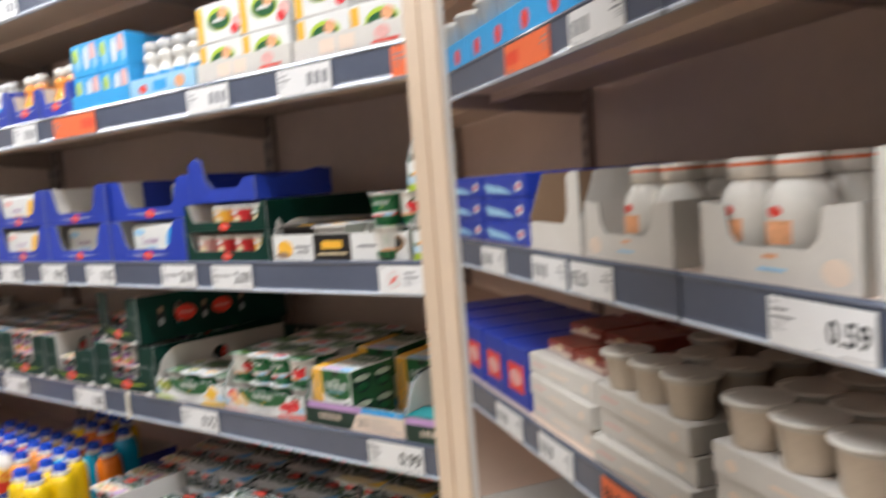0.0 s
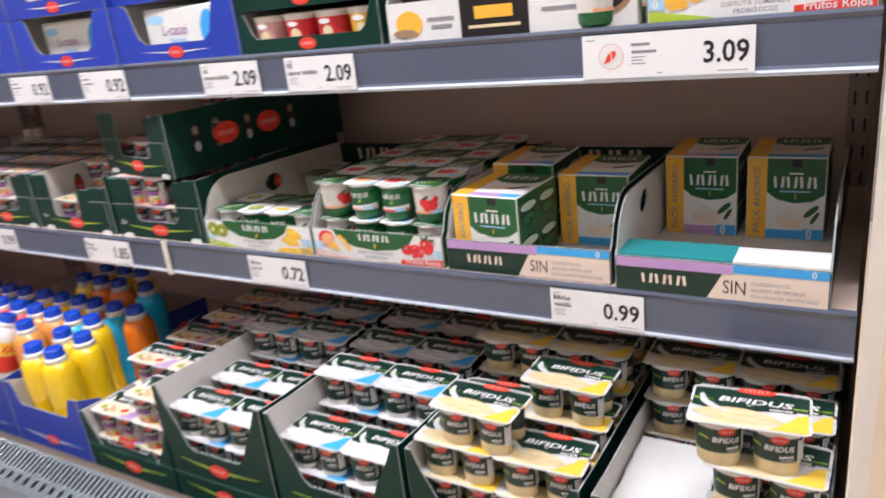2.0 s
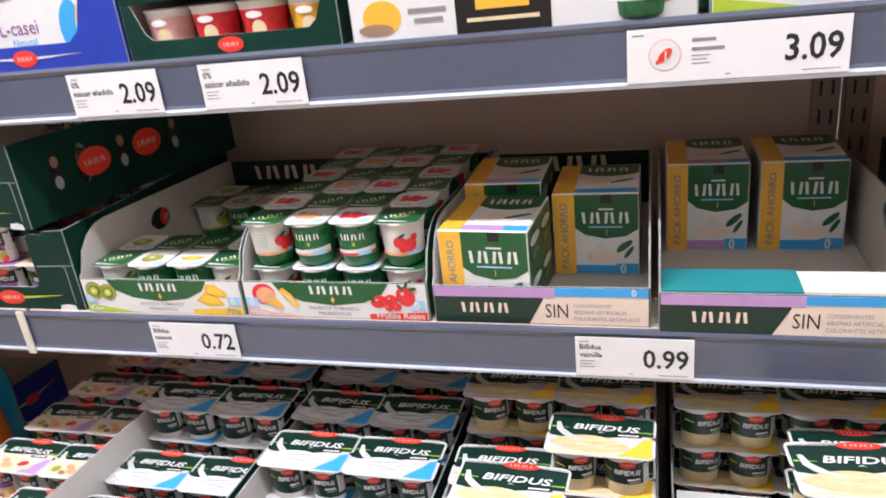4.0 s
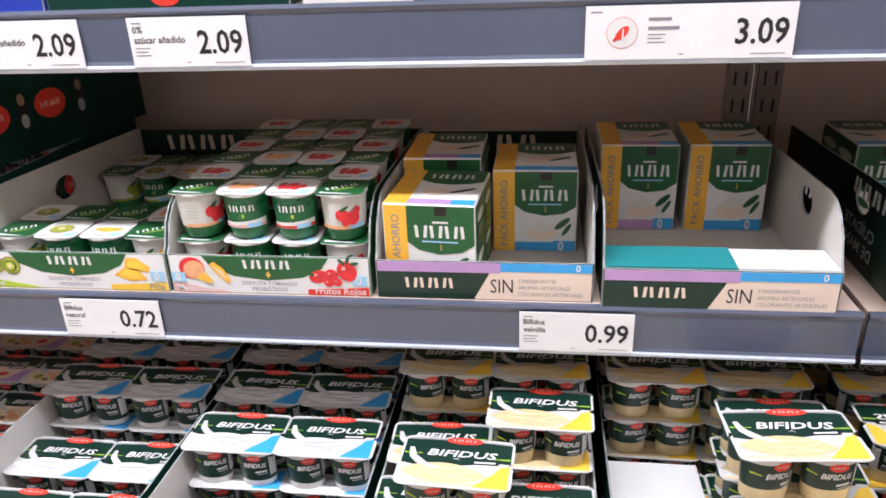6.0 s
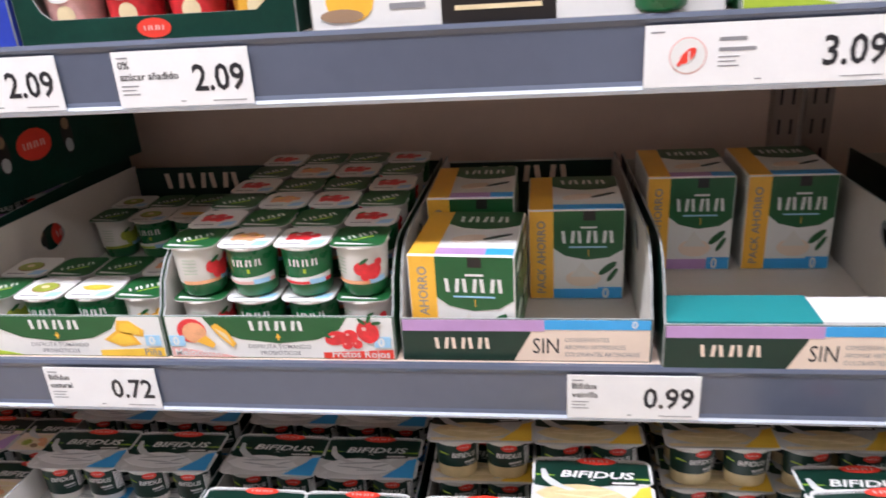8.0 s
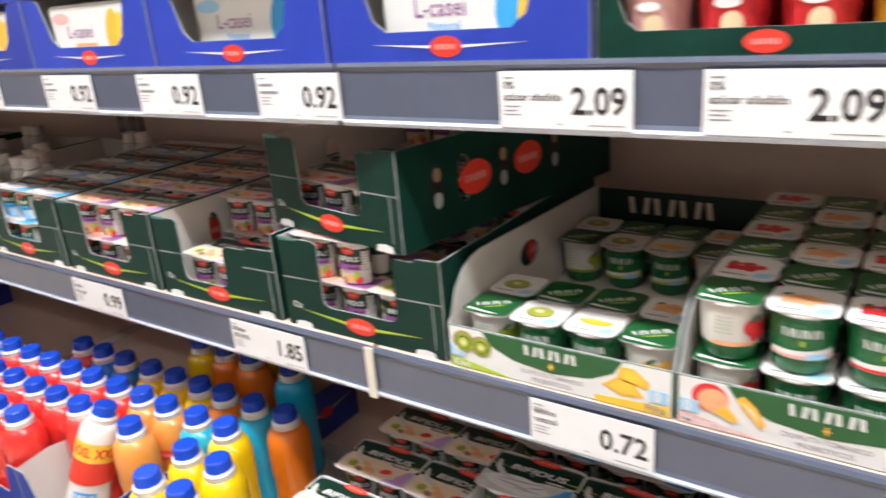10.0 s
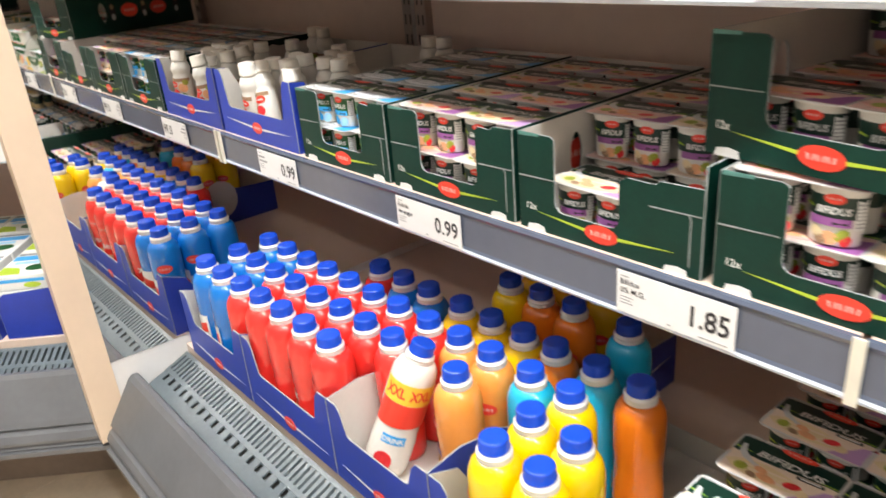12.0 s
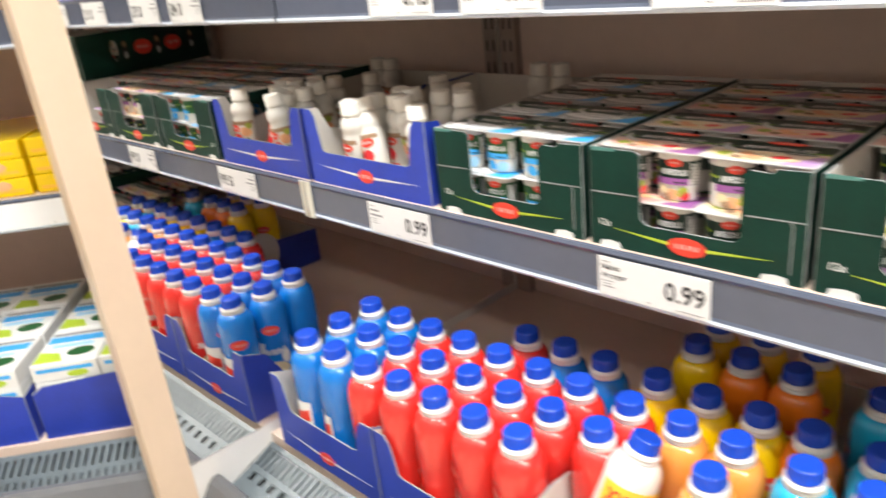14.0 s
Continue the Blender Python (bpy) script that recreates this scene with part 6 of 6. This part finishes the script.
for x in (0.400, 0.700):
    tray("carton_tray", "pale carton tray of white and green boxed yogurts", T((x, 0.008, C)), 0.292, 0.40, [(0, 0), (0.292, 0), (0.292, 0.045), (0, 0.045)], [(0, 0), (0.40, 0), (0.40, 0.05), (0, 0.045)], 0.05, WHITE_BOARD,
         art=lambda a: a.rect(0.07, 0.11, 0.010, 0.036, 0.0014, SAND, FRONT).rect(0.12, 0.16, 0.010, 0.036, 0.0014, SAND, FRONT).oval(0.225, 0.026, 0.018, 0.012, 0.0014, PINK, FRONT).rect(0.20, 0.262, 0.008, 0.013, 0.0014, RED, FRONT))
    for c in (0, 1):
        for l in (0, 1):
            for r in (0, 1, 2):
                if (l, c, r) == (1, 1, 0) and x > 0.5:
                    continue
                printed_box("yogurt_box", "white boxed yogurt pack with green oval and orange edge", T((x + 0.006 + 0.1405 * c, 0.014 + 0.112 * r, C + 0.0026 + 0.083 * l)), 0.139, 0.108, 0.082, WHITE, plant_art, "carton box", "white and green boxes")
w = 0.20
tray("carton_tray", "pale carton tray of white and green boxed yogurts", T((0.998, 0.008, C)), w, 0.40, [(0, 0), (w, 0), (w, 0.045), (0, 0.045)], [(0, 0), (0.40, 0), (0.40, 0.05), (0, 0.045)], 0.05, WHITE_BOARD)
for l in (0, 1):
    for r in (0, 1, 2):
        printed_box("yogurt_box", "white boxed yogurt pack with green oval and orange edge", T((1.03, 0.014 + 0.112 * r, C + 0.0026 + 0.083 * l)), 0.139, 0.108, 0.082, WHITE, plant_art, "carton box", "white and green boxes")

# ---- angled case beside the corner post ----
def milk_bottle(M):
    if "milk" in PACKS:
        return copy_thing(PACKS["milk"], M)
    root = tagged(new("milk_bottle"), "white milk drink bottle with orange cap and label", "bottle", "white bottles with orange caps")
    r = 0.037
    Shape().lathe([(r * 0.9, 0), (r, 0.006), (r, 0.068), (r * 0.97, 0.085), (r * 0.82, 0.100), (r * 0.66, 0.108), (r * 0.60, 0.112)], BOTTLE["white"], n=24).obj("body", root)
    Shape().lathe([(r * 0.62, 0.1122), (r * 0.70, 0.114), (r * 0.70, 0.127, CAPORANGE), (r * 0.70, 0.131), (r * 0.70, 0.135), (r * 0.62, 0.137)], CAPWHITE, n=22).obj("cap", root)
    s = Shape().wrap(circle(0, 0.076, 0.010, 0.006), r + 0.0006, RED).wrap([(-0.02, 0.04), (0.02, 0.04), (0.02, 0.066), (-0.02, 0.066)], r + 0.0004, PEACH)
    s.obj("label_print", root)
    root.matrix_basis = M
    PACKS["milk"] = root
    return root


def on_right(x, y, z):
    return RIGHT @ T((x, y, z))


def white_tray(x, w=0.235):
    d, h = 0.40, 0.090
    front = [(0, 0), (w, 0), (w, h), (w - 0.045, h - 0.004), (w - 0.052, 0.052), (w - 0.066, 0.04), (0.066, 0.04), (0.052, 0.052), (0.045, h - 0.004), (0, h)]
    return tray("carton_tray", "white carton tray of milk drink bottles with notched front", on_right(x, 0.012, B), w, d, front, [(0, 0), (d, 0), (d, h), (0, h)], h, WHITE_BOARD,
                art=lambda a: a.rect(w / 2 - 0.012, w / 2 + 0.008, 0.028, 0.033, 0.0014, PEACH, FRONT).rect(w / 2 - 0.02, w / 2 + 0.02, 0.014, 0.018, 0.0014, PALEBLUE, FRONT).oval(w - 0.03, 0.02, 0.018, 0.014, 0.0014, SAND, FRONT), group="white bottle trays")


for x in (0.030,):
    white_tray(x)
    for i in range(3):
        for j in range(4):
            if (i, j) != (2, 0):
                milk_bottle(on_right(x + 0.040 + 0.0765 * i, 0.055 + 0.0765 * j, B + 0.0026))
w, d, h = 0.20, 0.40, 0.14
tray("carton_tray", "emptied white carton with brown inside and torn front", on_right(0.282, 0.012, B), w, d, [(0, 0), (w, 0), (w, 0.05), (0.17, 0.052), (0.06, 0.05), (0.045, 0.07), (0.042, 0.13), (0.03, h), (0, h)], [(0, 0), (d, 0), (d, h), (0.03, h), (0, 0.06)], h, WHITE_BOARD, inner=KRAFT)


def flat_art(a):
    a.prism([(0.06, 0.006), (0.20, 0.010), (0.225, 0.030), (0.12, 0.020)], 0.0, 0.0005, PALEBLUE, FRONT)
    a.oval(0.035, 0.022, 0.016, 0.010, 0.0, WHITE, FRONT)
    a.oval(0.035, 0.022, 0.008, 0.005, 0.0006, RED, FRONT)


for x in (0.500, 0.745, 1.0):
    for l in (0, 1, 2):
        printed_box("butter_box", "flat blue carton with white and red print", on_right(x, 0.014, B + 0.001 + 0.048 * l), 0.235, 0.34, 0.047, BLUE_BOARD if l != 1 else SKY, flat_art, "carton box", "flat blue cartons")


def pale_art(a):
    a.oval(0.035, 0.018, 0.010, 0.008, 0.0, SAND, FRONT)
    a.rect(0.10, 0.17, 0.014, 0.020, 0.0, SAND, FRONT)
    a.rect(0.19, 0.24, 0.020, 0.024, 0.0, PINK, FRONT)


KRAFTY = mat("caramel_pot", (0.62, 0.53, 0.43), 0.3, vary=0.15)


def glass_pot(M):
    if "pot" in PACKS:
        return copy_thing(PACKS["pot"], M)
    root = tagged(new("dessert_pot"), "pale tapered dessert pot with clear rimmed lid", "dessert pot", "dessert pots")
    Shape().lathe([(0.030, 0), (0.031, 0.004), (0.036, 0.050, BIN), (0.038, 0.054)], KRAFTY, n=22).obj("pot", root)
    Shape().lathe([(0.041, 0.0545), (0.043, 0.056), (0.043, 0.060), (0.040, 0.0615)], BIN, n=22).obj("lid", root)
    root.matrix_basis = M
    PACKS["pot"] = root
    return root


for k, x in enumerate((0.020, 0.285)):
    for l in (0, 1, 2):
        printed_box("flat_carton", "flat white carton of dessert pots in a stack", on_right(x + 0.004 * ((l * 7 + k * 3) % 3 - 1), 0.010 + 0.007 * ((l * 5 + k) % 3), A + 0.001 + 0.0435 * l) @ pose(0, 0, 0, 0, 0, 1.2 * ((l + k) % 3 - 1)), 0.258, 0.38, 0.042, WHITE_BOARD, pale_art, "carton box", "flat white cartons")
    for i in range(3):
        for j in range(4):
            if k == 0 and (i + j) % 5 != 3:
                glass_pot(on_right(x + 0.046 + 0.083 * i, 0.055 + 0.085 * j, A + 0.1305))


RED_FILM = mat("dark_red_film", (0.30, 0.06, 0.04), 0.3, vary=0.45, scale=40)


def lid_art(a):
    a.rect(0.01, 0.11, 0.004, 0.011, 0.0, SAND, FRONT)
    a.oval(0.06, 0.016, 0.018, 0.005, 0.0, CREAM, FRONT)


for i in range(2):
    for j in range(3):
        printed_box("dessert_pack", "flat dark red dessert pack lying on cartons", on_right(0.29 + 0.126 * i, 0.05 + 0.115 * j, A + 0.1310) @ pose(0, 0, 0, 0, 0, 3 * (i - j)), 0.118, 0.108, 0.024, RED_FILM, lid_art, "dessert pack", "dark red packs")
for i in range(2):
    for j in range(2):
        printed_box("dessert_pack", "flat dark red dessert pack lying on cartons", on_right(0.30 + 0.126 * i, 0.12 + 0.115 * j, A + 0.1555) @ pose(0, 0, 0, 0, 0, 4 * (j - i)), 0.118, 0.108, 0.024, RED_FILM, lid_art, "dessert pack", "dark red packs")


def red_art(a):
    a.rect(0.02, 0.10, 0.03, 0.09, 0.0, RED, FRONT)
    a.oval(0.06, 0.06, 0.03, 0.018, 0.0006, PINK, FRONT)


for x in (0.553, 0.68, 0.81, 0.94, 1.08):
    printed_box("dessert_box", "dark blue carton box with red printed panel", on_right(x, 0.014, A + 0.001), 0.12, 0.30, 0.13, BLUE_BOARD, red_art, "carton box", "dark blue boxes")


def dot_art(a):
    for k in range(2):
        a.oval(0.06 + 0.12 * k, 0.03, 0.018, 0.018, 0.0, RED, FRONT)


for x in (0.015, 0.265, 0.515, 0.765):
    printed_box("tub_box", "bright blue carton with red dots holding tubs", on_right(x, 0.010, C + 0.001), 0.246, 0.36, 0.065, SKY, dot_art, "carton box", "bright blue cartons")
    for i in range(2):
        for j in range(3):
            if "wtub" not in PACKS:
                root = tagged(new("white_tub"), "round white plastic tub with flat lid", "tub", "white tubs")
                Shape().lathe([(0.046, 0), (0.052, 0.05), (0.056, 0.051), (0.056, 0.060), (0.050, 0.062)], CUP, n=24).obj("tub", root)
                root.matrix_basis = on_right(x + 0.064 + 0.118 * i, 0.07 + 0.115 * j, C + 0.0664)
                PACKS["wtub"] = root
            else:
                copy_thing(PACKS["wtub"], on_right(x + 0.064 + 0.118 * i, 0.07 + 0.115 * j, C + 0.0664))
for k, x in enumerate((0.03, 0.32, 0.61)):
    blue_tray(0, 0, 0, w=0.275, d=0.50, h=0.13, low=0.07, M=on_right(x, -0.17, DECK), label="dark blue carton tray of pink packs on the deck")
    for i in range(2):
        for j in range(3):
            bifidus_pack("peach", on_right(x + 0.072 + 0.130 * i, -0.10 + 0.120 * j, DECK + 0.0026))


# ---- angled case beyond the mirrored end ----
def on_left(x, y, z):
    return LEFT @ T((x, y, z))


def yellow_art(a):
    a.rect(0.01, 0.21, 0.008, 0.014, 0.0, GOLD, FRONT)
    a.oval(0.17, 0.022, 0.02, 0.010, 0.0, PEACH, FRONT)


for x in (-0.235, -0.47, -0.705):
    for l in (0, 1, 2):
        printed_box("snack_pack", "glossy yellow flat food pack in a stack", on_left(x, 0.02, A + 0.001 + 0.037 * l), 0.225, 0.30, 0.036, BOTTLE["yellow"], yellow_art, "food pack", "yellow packs")


def spread_art(a):
    a.rect(0.006, 0.118, 0.086, 0.112, 0.0381, SKY)
    a.rect(0.006, 0.118, 0.118, 0.128, 0.0381, GREYINK)
    a.prism([(0.004, 0.006), (0.060, 0.006), (0.045, 0.040), (0.004, 0.052)], 0.0381, 0.0385, LIME)
    a.oval(0.085, 0.040, 0.026, 0.018, 0.0381, LGREEN)
    a.rect(0.020, 0.100, 0.064, 0.078, 0.0381, PALEBLUE)
    a.rect(0.01, 0.115, 0.020, 0.028, 0.0, SKY, FRONT)
    a.oval(0.085, 0.012, 0.02, 0.007, 0.0, LIME, FRONT)


for k, x in enumerate((-0.28, -0.56, -0.84)):
    tray("carton_tray", "plain blue carton tray of white and green packs", on_left(x, -0.170, DECK), 0.262, 0.50, [(0, 0), (0.262, 0), (0.262, 0.10), (0.16, 0.125), (0.02, 0.115), (0, 0.10)], [(0, 0), (0.5, 0), (0.5, 0.12), (0, 0.10)], 0.12, BLUE_BOARD, group="blue carton trays")
    for c in (0, 1):
        for r in range(3):
            for l in range(4):
                printed_box("spread_pack", "white pack with blue band and green corner", on_left(x + 0.004 + 0.128 * c, -0.160 + 0.150 * r, DECK + 0.0026 + 0.0385 * l), 0.125, 0.145, 0.038, WHITE, spread_art, "food pack", "white and green packs")

# ---- floor tiles ----
tile, far = None, Shape()
for i in range(26):
    for j in range(15):
        x, y = -5.48 + 0.42 * i, -3.58 + 0.42 * j
        if -3.4 < x < 3.0 and y < 0.4:
            if tile is None:
                tile = Shape().box(0.002, 0.418, 0.002, 0.418, -0.0038, 0.0, TILE).obj("tile", floor, M=T((x, y, 0)))
            else:
                place("tile", tile.data, floor, M=T((x, y, 0)))
        else:
            far.box(x + 0.002, min(x + 0.418, FX1), y + 0.002, min(y + 0.418, FY1), -0.0038, 0.0, TILE)
tagged(far.obj("outer_tiles", floor), kind="stuff")
